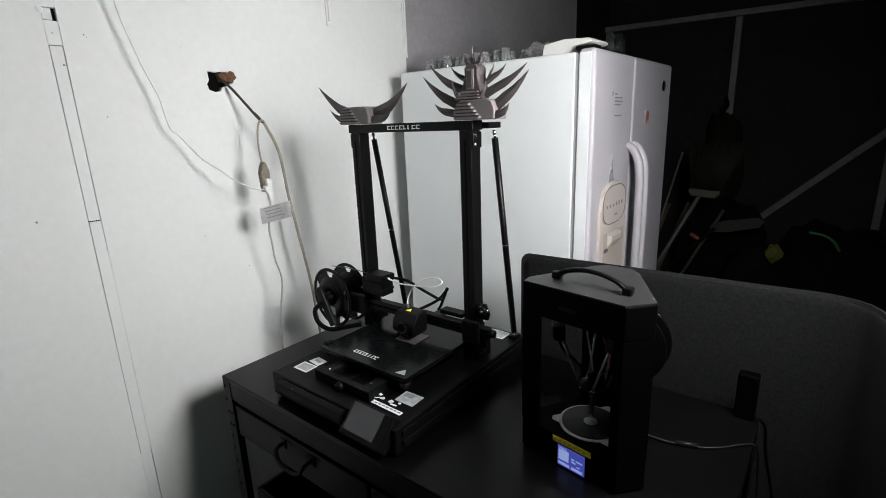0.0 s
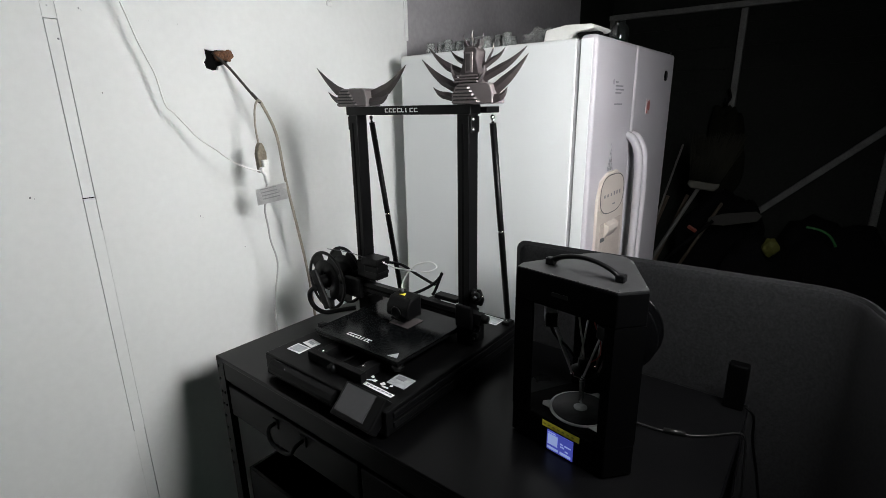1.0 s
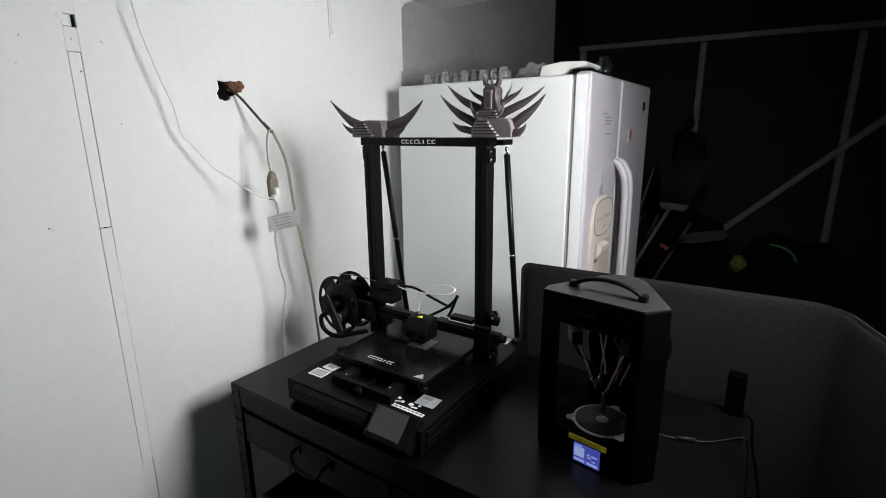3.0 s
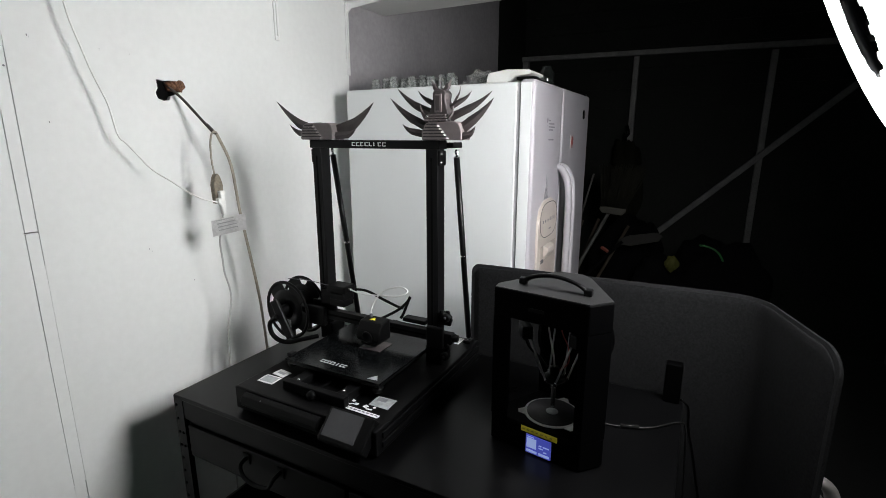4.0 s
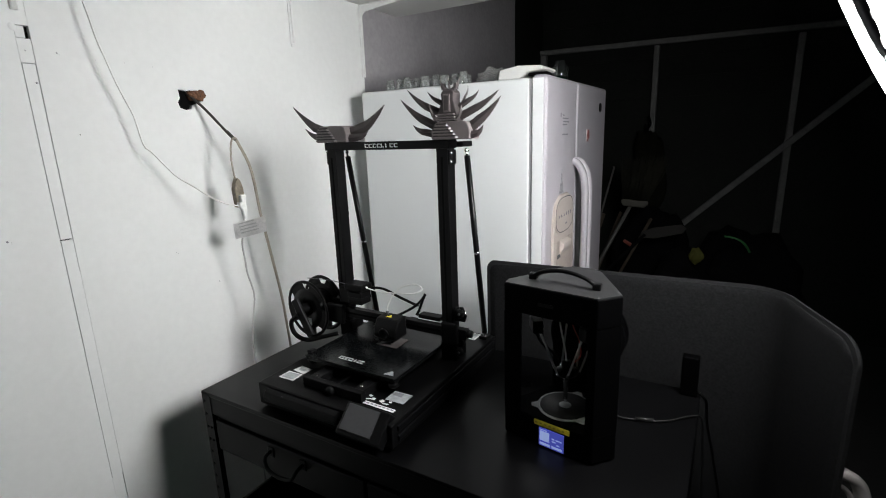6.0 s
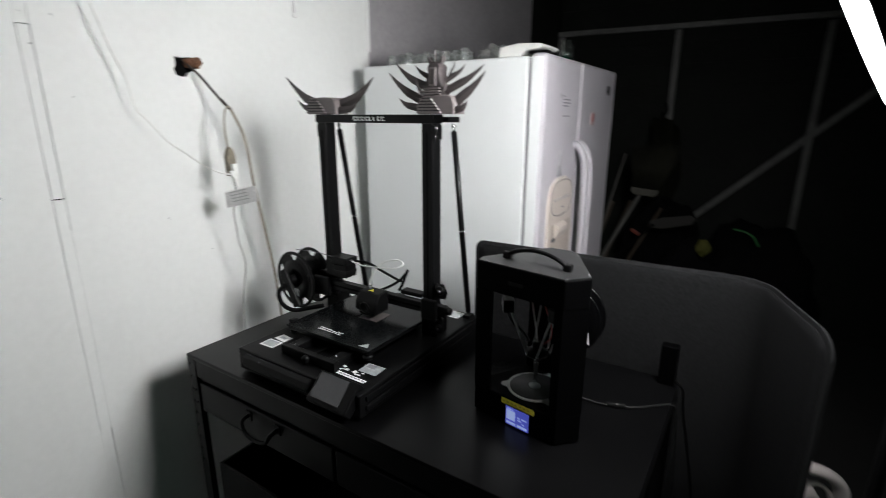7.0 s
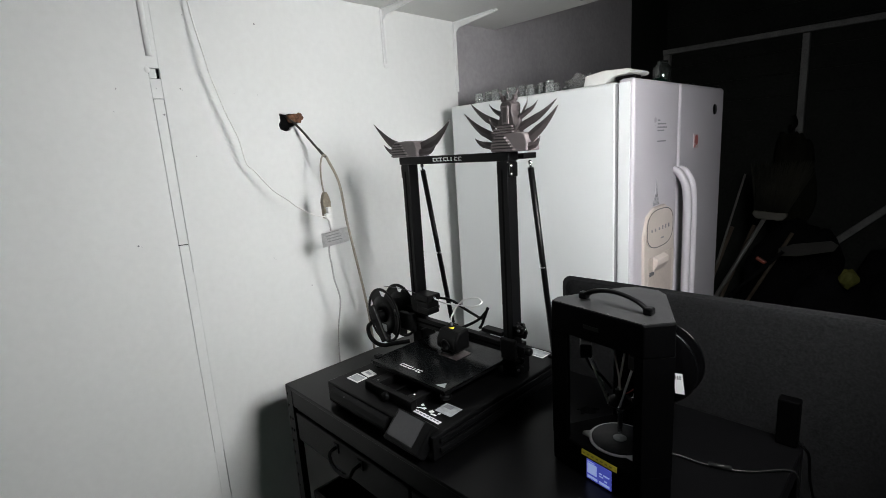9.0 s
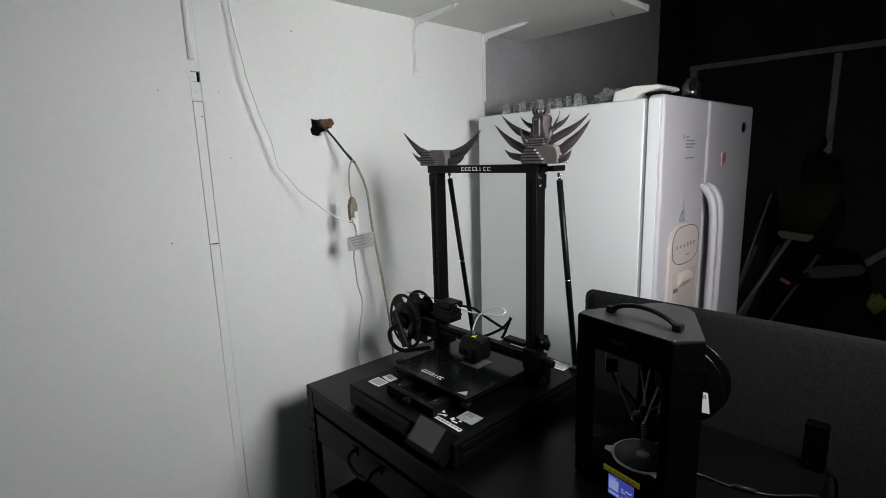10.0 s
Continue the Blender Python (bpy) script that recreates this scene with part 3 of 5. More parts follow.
def felt_skin(inset, front, back):
    """One slab along the plan: its ends are rounded at the top, its front stands out by front, its back lies at back."""
    bm = B()
    pts = felt_plan()
    run = [0.0]
    for p, q in zip(pts, pts[1:]):
        run.append(run[-1] + (q - p).length)
    total = run[-1]

    def place(u):
        u = min(max(u, 0.0), total)
        for k in range(len(pts) - 1):
            if run[k + 1] >= u:
                f = (u - run[k]) / (run[k + 1] - run[k])
                t = (pts[k + 1] - pts[k]).normalized()
                return pts[k].lerp(pts[k + 1], f), Vector((-t.y, t.x))
        t = (pts[-1] - pts[-2]).normalized()
        return pts[-1], Vector((-t.y, t.x))

    us = [inset + (total - 2 * inset) * w for w in sorted({*(k / 60 for k in range(61)), *(0.03 * (k / 10) ** 2 for k in range(11)), *(1 - 0.05 * (k / 10) ** 2 for k in range(11))})]
    rows = []
    for u in us:
        p, n = place(u)
        top = 1.158 + 0.012 * min(1, u / 0.9) - inset
        top -= 0.016 * max(0.0, (u - (total - 0.24)) / 0.24)
        for edge, r in ((u - inset, 0.032), (total - inset - u, 0.055)):
            if edge < r:
                top -= r - math.sqrt(max(0.0, r * r - (r - edge) ** 2))
        col = []
        e = min(1.0, min(u - inset, total - inset - u) / 0.02)
        for z, o in ((0.0, front * e), (top * 0.5, front * e), (top - 0.022, front * e), (top - 0.009, front * 0.75 * e), (top - 0.002, front * 0.3), (top, (front + back) / 2 if back > 0.01 else 0.0), (top - 0.003, back), (top * 0.5, back), (0.0, back)):
            col.append(bm.verts.new((p.x + n.x * o, p.y + n.y * o, z)))
        rows.append(col)
    for a, b in zip(rows, rows[1:]):
        for k in range(len(a) - 1):
            bm.faces.new((a[k], a[k + 1], b[k + 1], b[k])).smooth = True
        bm.faces.new((a[-1], a[0], b[0], b[-1]))
    bm.faces.new(rows[0])
    bm.faces.new(rows[-1])
    return bm


part("rim", felt_skin(0.0, 0.0, 0.009), FELTRIM, felt, "lighter felt rim")
part("face", felt_skin(0.011, -0.006, 0.003), FELT, felt)


# ---- ring lamp ----
RC, AZ, EL, RO, RI = Vector((0.120, 0.868, 1.746)), 173.5, -26.0, 0.210, 0.104
ring_dir = Vector((math.cos(radians(EL)) * math.cos(radians(AZ)), math.cos(radians(EL)) * math.sin(radians(AZ)), math.sin(radians(EL))))
RM = Matrix.Translation(RC) @ ring_dir.to_track_quat("Z", "Y").to_matrix().to_4x4()
lamp = thing("ring_lamp", (0.30, 0.90, 0), "white glowing ring lamp on a black stand", "lamp")
mid, half = (RI + RO) / 2, (RO - RI) / 2
dome = [(mid - half * math.cos(math.pi * k / 10), -0.002 + 0.009 * math.sin(math.pi * k / 10) ** 0.8) for k in range(11)]
part("diffuser", lathe(B(), dome + [dome[0]], RM, 64), LED, lamp, "glowing white domed ring diffuser")
part("housing", lathe(B(), [(RI - 0.003, -0.003), (RO + 0.001, -0.003), (RO - 0.02, -0.020), (RI + 0.01, -0.020), (RI - 0.003, -0.003)], RM, 64), BLACKPLASTIC, lamp)
for k in range(14):
    a = 2 * math.pi * (k + 0.3) / 14
    part("diffuser_clip", box(B(), RI - 0.012, RI + 0.004, -0.007, 0.007, -0.002, 0.004, 0.002, RM @ pose(0, 0, 0, 0, 0, math.degrees(a))), CLIPWHITE, lamp, "white clip given a weak glow")
yoke = RM @ Vector((0, 0, -0.03))
bm = B()
tube(bm, [yoke + Vector((0.02, 0, 0.0)), (0.30, 0.90, 1.62)], 0.008, 10, smooth=False)
box(bm, -RO * 0.98, RO * 0.98, -0.008, 0.008, -0.030, -0.0225, 0.002, RM)
part("yoke", bm, BLACKPLASTIC, lamp)
part("pole", tube(B(), [(0.30, 0.90, 0.10), (0.30, 0.90, 1.66)], 0.010, 12, smooth=False), BLACKMETAL, lamp)
for k in range(3):
    a = radians(40 + 120 * k)
    part("leg", tube(B(), [(0.30, 0.90, 0.42), (0.30 + 0.28 * math.cos(a), 0.90 + 0.28 * math.sin(a), 0.010)], 0.008, 8, smooth=False), BLACKMETAL, lamp)


# ---- large open-frame printer ----
printer = thing("open_frame_printer", (-0.87, 0.9, TZ), "black open-frame 3D printer with a touch screen on the workbench", "3D printer")
BX0, BX1, BY0, BY1, BZ = -1.086, -0.637, 0.628, 1.190, 0.942
part("base_box", box(B(), BX0, BX1, BY0, BY1, TZ + 0.008, BZ, 0.004), BLACKPLASTIC, printer, "flat black base box")
for x in (BX0 + 0.04, BX1 - 0.04):
    for y in (BY0 + 0.05, BY1 - 0.05):
        part("foot", lathe(B(), [(0, 0), (0.017, 0), (0.019, 0.009), (0, 0.009)], pose(x, y, TZ), 16), BLACKPLASTIC, printer)
for z in (TZ + 0.022, TZ + 0.046):
    part("side_rail", box(B(), BX1 - 0.002, BX1 + 0.005, BY0 + 0.02, BY1 - 0.02, z, z + 0.014, 0.002), BLACKMETAL, printer)
bm = B()
prism(bm, [(0.628, 0.905), (0.628, 0.936), (0.621, 0.940), (0.610, 0.934), (0.604, 0.921), (0.608, 0.908)], -1.040, -0.790, "x", 0.002)
part("front_fascia", bm, BLACKPLASTIC, printer, "sloping black front lip")
part("fascia_emblem", prism(B(), [(-0.985, 0.0), (-0.975, 0.012), (-0.965, 0.0), (-0.970, 0.0), (-0.975, 0.006), (-0.980, 0.0)], 0.0, 0.0008, "z", 0, Matrix.Translation((0, 0.6078, 0.9270)) @ pose(0, 0, 0, 60, 0, 0)), GASKET, printer)
# touch screen on its tilted housing
sm = Matrix.Translation((-0.722, 0.618, 0.939)) @ Matrix(((1, 0, 0), (0, 0.732, -0.681), (0, 0.681, 0.732))).to_4x4()
screen_box = part("screen_housing", box(B(), -0.055, 0.072, -0.043, 0.036, -0.034, -0.001, 0.005, sm), BLACKPLASTIC, printer)
part("screen", box(B(), -0.0455, 0.0455, -0.031, 0.031, -0.002, 0.0008, 0.0, sm), SCREENOFF, screen_box, "dark grey switched-off touch screen")


def patch(name, x0, x1, y0, y1, z, turn, mat, label=""):
    cx, cy = (x0 + x1) / 2, (y0 + y1) / 2
    return part(name, box(B(), -(x1 - x0) / 2, (x1 - x0) / 2, -(y1 - y0) / 2, (y1 - y0) / 2, 0, 0.0006, 0, pose(cx, cy, z, 0, 0, turn)), mat, printer, label)


SZ = BZ + 0.0002
patch("label_sticker", -1.056, -1.004, 0.676, 0.714, SZ, 2, WHITEPRINT, "grey and white square label")
patch("label_print", -1.051, -1.009, 0.681, 0.709, SZ + 0.0007, 2, LABELGREY)
patch("white_label", -1.046, -1.002, 0.718, 0.748, SZ + 0.0015, -6, WHITEPRINT, "blank white label")
patch("faint_print", -1.036, -1.012, 0.728, 0.738, SZ + 0.0022, -6, LABELGREY)
patch("caution_strip", -0.781, -0.668, 0.676, 0.688, SZ, -1, WHITEPRINT, "white printed caution strip")
for k in range(9):
    patch("caution_word", -0.776 + 0.012 * k, -0.768 + 0.012 * k, 0.680, 0.684, SZ + 0.0007, -1, GREYPRINT)
for k, (x, y, w, h) in enumerate(((-0.766, 0.714, 0.0140, 0.0072), (-0.748, 0.704, 0.0098, 0.0084), (-0.762, 0.698, 0.0182, 0.0036), (-0.722, 0.705, 0.0112, 0.0108), (-0.708, 0.698, 0.0168, 0.0048), (-0.700, 0.710, 0.0070, 0.0060))):
    patch("pictogram", x - w / 2, x + w / 2, y - h / 2, y + h / 2, SZ, 25 * (k % 3) - 20, WHITEPRINT)
patch("rating_label", -0.722, -0.668, 0.716, 0.760, SZ, 2, LABELGREY, "silver-grey rating label")
patch("rating_field", -0.716, -0.690, 0.740, 0.755, SZ + 0.0007, 2, GREYPRINT)
patch("rear_label", -0.750, -0.682, 1.131, 1.178, SZ, 0, WHITEPRINT, "white-bordered label at the rear")
patch("rear_label_field", -0.747, -0.685, 1.135, 1.174, SZ + 0.0007, 0, LABELGREY)

# bed carriage
for x in (-0.950, -0.800):
    part("bed_rail", box(B(), x, x + 0.032, 0.690, 1.170, BZ, BZ + 0.022, 0.002), BLACKMETAL, printer)
part("rail_cap", box(B(), -0.958, -0.760, 0.672, 0.690, BZ, BZ + 0.026, 0.002), BLACKPLASTIC, printer)
part("belt_tensioner", lathe(B(), [(0, 0), (0.011, 0), (0.012, 0.003), (0.011, 0.012), (0, 0.012)], Matrix.Translation((-0.858, 0.672, BZ + 0.012)) @ pose(0, 0, 0, 90, 0, 0), 20), BLACKPLASTIC, printer)
part("drive_belt", box(B(), -0.866, -0.858, 0.690, 1.16, BZ + 0.012, BZ + 0.0135), BLACKPLASTIC, printer)
for x, y in ((-0.93, 0.70), (-0.79, 0.71), (-0.875, 0.76)):
    part("rail_screw", lathe(B(), [(0, 0.0025), (0.003, 0.002), (0.0036, 0)], pose(x, y, BZ + 0.024 if y < .69 else BZ + 0.022), 10), CHROME, printer)
bed = part("bed_plate", box(B(), -1.016, -0.710, 0.744, 1.050, 0.972, 0.9815, 0.002), BLACKMETAL, printer)
part("glass_plate", box(B(), -1.018, -0.708, 0.742, 1.052, 0.982, 0.9862, 0.001), BLACKGLASS, bed, "glossy black coated glass plate")
part("bed_carriage", box(B(), -0.94, -0.79, 0.80, 1.0, BZ + 0.0225, 0.9715, 0.003), BLACKMETAL, bed)
for x, y in ((-1.012, 0.766), (-0.722, 0.756), (-1.0, 1.03), (-0.722, 1.03)):
    part("level_knob", lathe(B(), [(0, 0), (0.013, 0), (0.016, 0.006), (0.013, 0.013), (0, 0.013)], pose(x, y, 0.957), 18), BLACKPLASTIC, bed)
part("bed_clip", box(B(), -1.030, -1.012, 0.760, 0.782, 0.976, 0.992, 0.003), BLACKPLASTIC, bed)
for k, (w, g) in enumerate(((0.009, 0), (0.008, 0), (0.007, 0), (0.010, 0), (0.006, 0), (0.003, 0), (0.008, 0), (0.009, 0))):
    x = -0.9215 + 0.0107 * k
    bm = B()
    box(bm, x, x + w, 0.7720, 0.7740, 0.9862, 0.9868)
    box(bm, x, x + 0.002, 0.7740, 0.7850, 0.9862, 0.9868)
    if k not in (4, 5):
        box(bm, x + w * 0.25, x + w, 0.7830, 0.7850, 0.98621, 0.98681)
    part("logo_mark", bm, WHITEPRINT, bed)
part("warning_triangle", prism(B(), [(-0.752, 0.752), (-0.722, 0.755), (-0.736, 0.776)], 0.9863, 0.9868), LABELGREY, bed, "small white warning triangle")

# towers and frame
for x0, x1 in ((-1.097, -1.064), (-0.709, -0.674)):
    tower = part("tower", box(B(), x0, x1, 0.982, 1.022, BZ, 1.545, 0.002), BLACKMETAL, printer, "black aluminium tower")
    part("tower_slot", box(B(), (x0 + x1) / 2 - 0.003, (x0 + x1) / 2 + 0.003, 0.9812, 0.983, BZ + 0.06, 1.52), DARKGAP, tower)
    part("tower_foot", box(B(), x0 - 0.003, x1 + 0.012, 0.976, 1.040, BZ, BZ + 0.055, 0.004), BLACKPLASTIC, tower)
    side = x0 < -0.9
    part("corner_plate", box(B(), (x0 - 0.005) if side else x1, x0 if side else (x1 + 0.006), 0.983, 1.020, 1.500, 1.5385, 0.002), BLACKPLASTIC, tower)
    if not side:
        for z in (1.508, 1.530):
            part("screw", lathe(B(), [(0, 0.003), (0.0040, 0.002), (0.0045, 0)], Matrix.Translation((x1 + 0.006, 0.992, z)) @ pose(0, 0, 0, 0, 90, 0), 12), CHROME, tower)
    # brace rod behind each tower
    xr = -0.660 if x0 > -0.9 else -1.090
    top, low = Vector((xr, 1.066, 1.520)), Vector((xr, 1.160, 0.962))
    rod = part("brace_rod", tube(B(), [top, low], 0.0085, 14, smooth=False), BLACKMETAL, printer, "slim black brace rod")
    mid = top.lerp(low, 0.515)
    d = (low - top).normalized()
    part("rod_joint", tube(B(), [mid - d * 0.0035, mid + d * 0.0035], 0.0089, 14, smooth=False), CHROME, rod)
    for e, q in ((top, -1), (low, 1)):
        bm = B()
        tube(bm, [e, e + d * q * 0.012], 0.0035, 10, smooth=False)
        r = bmesh.ops.create_icosphere(bm, subdivisions=2, radius=0.0065)
        bmesh.ops.translate(bm, vec=e + d * q * 0.014, verts=r["verts"])
        part("ball_joint", bm, CHROME, rod, "bright ball joint")
    part("rod_anchor", box(B(), xr - 0.012, xr + 0.012, 1.145, 1.178, BZ, BZ + 0.010, 0.002), BLACKPLASTIC, rod)
    part("rear_arm", box(B(), xr - 0.011, xr + 0.011, 1.022, 1.078, 1.5445, 1.5595, 0.002), BLACKMETAL, printer)
crossbar = part("crossbar", box(B(), -1.104, -0.668, 0.980, 1.024, 1.5420, 1.5650, 0.002), BLACKMETAL, printer, "black top crossbar with a white logo")
for k, w in enumerate((0.012, 0.012, 0.010, 0.013, 0.009, 0.005, 0.011, 0.012)):
    x = -0.947 + 0.0148 * k
    bm = B()
    box(bm, x, x + w, 0.9792, 0.9800, 1.5485, 1.5507)
    box(bm, x, x + 0.003, 0.9792, 0.9800, 1.5507, 1.5590)
    if k not in (4, 5):
        box(bm, x + w * 0.3, x + w, 0.97915, 0.9799, 1.5568, 1.5590)
    part("logo_mark", bm, WHITEPRINT, crossbar)

# gantry, extruder and print head
gantry = part("gantry_beam", box(B(), -1.105, -0.618, 0.955, 0.978, 1.022, 1.052, 0.002), BLACKMETAL, printer, "black horizontal gantry beam")
part("beam_slot", box(B(), -1.10, -0.70, 0.9542, 0.956, 1.034, 1.040), DARKGAP, gantry)
part("end_plate", box(B(), -0.690, -0.640, 0.942, 0.956, 1.010, 1.070, 0.004), BLACKPLASTIC, gantry)
part("end_plate", box(B(), -1.120, -1.050, 0.940, 0.956, 1.000, 1.062, 0.004), BLACKPLASTIC, gantry)
part("end_knob", lathe(B(), [(0, 0), (0.010, 0), (0.012, 0.004), (0.010, 0.016), (0, 0.016)], Matrix.Translation((-0.620, 0.966, 1.040)) @ pose(0, 0, 0, 0, 90, 0), 18), BLACKPLASTIC, gantry)
for x, z in ((-0.662, 1.094),):
    part("roller", lathe(B(), [(0, 0), (0.012, 0), (0.010, 0.004), (0.012, 0.008), (0, 0.008)], Matrix.Translation((x, 0.985, z)) @ pose(0, 0, 0, 0, 90, 0), 18), BLACKPLASTIC, gantry)
part("roller_bracket", prism(B(), [(-0.672, 1.060), (-0.640, 1.060), (-0.634, 1.078), (-0.646, 1.104), (-0.672, 1.100)], 0.990, 0.998, "y", 0.002), BLACKPLASTIC, gantry)
for x, z in ((-0.648, 1.088), (-0.650, 1.000), (-0.652, 0.972)):
    wheel = part("guide_wheel", lathe(B(), [(0, -0.006), (0.010, -0.006), (0.0125, -0.003), (0.0125, 0.003), (0.010, 0.006), (0, 0.006)], Matrix.Translation((x, 0.980, z)) @ pose(0, 0, 0, 90, 0, 0), 20), BLACKPLASTIC, gantry)
    part("wheel_screw", lathe(B(), [(0, 0.0095), (0.004, 0.009), (0.0045, 0.006)], Matrix.Translation((x, 0.980, z)) @ pose(0, 0, 0, 90, 0, 0), 10), SOFTCHROME, wheel)
part("roller_screw", lathe(B(), [(0, 0.003), (0.004, 0.002), (0.005, 0)], Matrix.Translation((-0.634, 0.985, 1.090)) @ pose(0, 0, 0, 0, 90, 0), 12), CHROME, gantry)
part("cable_tray", box(B(), -0.790, -0.715, 0.980, 1.010, 1.052, 1.064, 0.002), BLACKPLASTIC, gantry)
extruder = part("extruder_motor", box(B(), -1.022, -0.968, 0.938, 0.985, 1.076, 1.116, 0.003), BLACKPLASTIC, printer, "black extruder stepper motor")
part("motor_band", box(B(), -1.021, -0.967, 0.937, 0.986, 1.090, 1.098), BLACKMETAL, extruder)
part("extruder_body", box(B(), -1.030, -0.962, 0.934, 0.988, 1.118, 1.140, 0.004), BLACKPLASTIC, extruder)
part("extruder_plate", box(B(), -1.066, -1.020, 0.950, 0.992, 1.070, 1.122, 0.003), BLACKPLASTIC, extruder)
part("tube_fitting", lathe(B(), [(0, 0), (0.005, 0), (0.005, 0.008), (0, 0.008)], Matrix.Translation((-0.963, 0.955, 1.130)) @ pose(0, 0, 0, 0, 90, 0), 12), CHROME, extruder)
bm = B()
prism(bm, [(0.892, 1.000), (0.885, 1.012), (0.888, 1.036), (0.906, 1.062), (0.953, 1.066), (0.953, 1.000)], -0.905, -0.818, "x", 0.006)
head = part("print_head", bm, BLACKPLASTIC, printer, "rounded black print head shroud")
part("head_sticker", prism(B(), [(-0.872, 0.914), (-0.850, 0.914), (-0.861, 0.932)], 1.0662, 1.0667, "z"), YELLOW, head, "yellow warning triangle")
part("head_fan", lathe(B(), [(0, 0), (0.019, 0), (0.019, 0.003), (0.015, 0.003), (0.013, 0.001), (0, 0.001)], Matrix.Translation((-0.861, 0.886, 1.020)) @ pose(0, 0, 0, 96, 0, 0), 24), BLACKMETAL, head)
part("fan_duct", box(B(), -0.890, -0.832, 0.890, 0.940, 0.991, 1.001, 0.003), BLACKPLASTIC, head)
part("nozzle", lathe(B(), [(0, 0), (0.001, 0), (0.004, 0.005), (0.004, 0.010), (0, 0.010)], pose(-0.861, 0.925, 0.9875), 12), YELLOW, head)
part("head_fitting", lathe(B(), [(0, 0), (0.005, 0), (0.005, 0.010), (0, 0.010)], pose(-0.880, 0.935, 1.066), 12), GASKET, head)
bm = B()
tube(bm, [(-0.956, 0.955, 1.130), (-0.90, 0.945, 1.128), (-0.83, 0.935, 1.137), (-0.765, 0.925, 1.148), (-0.742, 0.935, 1.162), (-0.775, 0.950, 1.166), (-0.825, 0.950, 1.150), (-0.853, 0.945, 1.124), (-0.867, 0.938, 1.094), (-0.869, 0.935, 1.078)], 0.0021, 10)
part("feed_tube", bm, PTFE, printer, "white looping filament tube")
head.matrix_basis = pose(-0.850, 0.93, 1.034) @ Matrix.Diagonal((0.9, 0.92, 0.92, 1)) @ Matrix.Translation((0.861, -0.93, -1.030))
bm = B()
tube(bm, [(-0.985, 0.992, 1.118), (-0.93, 1.0, 1.118), (-0.87, 1.0, 1.100), (-0.82, 1.0, 1.086), (-0.80, 0.995, 1.085)], 0.0065, 10, flat=0.6)
part("cable_sleeve", bm, BLACKPLASTIC, printer, "black cable sleeve")
bm = B()
tube(bm, [(-0.862, 0.955, 1.050), (-0.835, 0.985, 1.064), (-0.80, 0.99, 1.088), (-0.772, 0.99, 1.118), (-0.770, 0.99, 1.124), (-0.778, 0.99, 1.105), (-0.790, 0.985, 1.072), (-0.796, 0.98, 1.060)], 0.0042, 10)
part("head_cable", bm, BLACKPLASTIC, printer, "black head cable")
part("printed_raft", box(B(), -0.880, -0.810, 0.890, 0.955, 0.9864, 0.9885, 0.0005), PRINTBROWN, printer, "thin brown part being printed")

# spool on the tower's side
SC = Vector((-1.190, 0.930, 1.035))
spool = part("spool_hub", lathe(B(), [(0.026, 0), (0.048, 0), (0.048, 0.066), (0.026, 0.066), (0.026, 0)], Matrix.Translation(SC) @ pose(0, 0, 0, -90, 0, -4), 30), BLACKPLASTIC, printer, "nearly empty black filament spool")
for off in (-0.004, 0.066):
    m = Matrix.Translation(SC) @ pose(0, 0, 0, -90, 0, -4) @ Matrix.Translation((0, 0, off))
    bm = B()
    lathe(bm, [(0.086, 0), (0.096, 0), (0.096, 0.004), (0.086, 0.004), (0.086, 0)], m, 48)
    lathe(bm, [(0.026, 0), (0.068, 0), (0.068, 0.004), (0.026, 0.004), (0.026, 0)], m, 36)
    for k in range(5):
        a = 72 * k + 20
        box(bm, 0.050, 0.089, -0.033, 0.033, 0.0005, 0.0035, 0, m @ pose(0, 0, 0, 0, 0, a))
    part("spool_flange", bm, BLACKPLASTIC, spool, "spoked black spool flange")
part("spool_label", box(B(), -0.016, 0.016, 0.030, 0.055, -0.0052, -0.0046, 0, Matrix.Translation(SC) @ pose(0, 0, 0, -90, 0, -4)), LABELGREY, spool)
bm = B()
tube(bm, [(-1.098, 1.000, 1.035), (-1.20, 0.985, 1.035)], 0.012, 12, smooth=False)
tube(bm, [(-1.200, 0.905, 1.035), (-1.200, 1.00, 1.035)], 0.018, 14, smooth=False)
box(bm, -1.135, -1.095, 0.985, 1.02, 1.005, 1.065, 0.004)
part("spool_arm", bm, BLACKPLASTIC, printer, "black spool holder arm")
bm = B()
tube(bm, [(-1.195, 0.885, 1.025), (-1.222, 0.882, 1.000), (-1.220, 0.884, 0.967), (-1.198, 0.890, 0.946), (-1.165, 0.900, 0.941), (-1.13, 0.92, 0.950), (-1.09, 0.955, 0.957)], 0.0075, 10)
box(bm, -0.015, 0.015, -0.006, 0.006, -0.085, 0.045, 0.004, Matrix.Translation((-1.190, 0.895, 1.035)) @ pose(0, 0, 0, 0, -28, 0))
part("spool_stay", bm, BLACKPLASTIC, printer)
part("filament", tube(B(), [(-1.19, 0.94, 1.137), (-1.12, 0.955, 1.136), (-1.06, 0.96, 1.131), (-1.03, 0.96, 1.128)], 0.0012, 6), GASKET, printer, "thin dark filament strand")


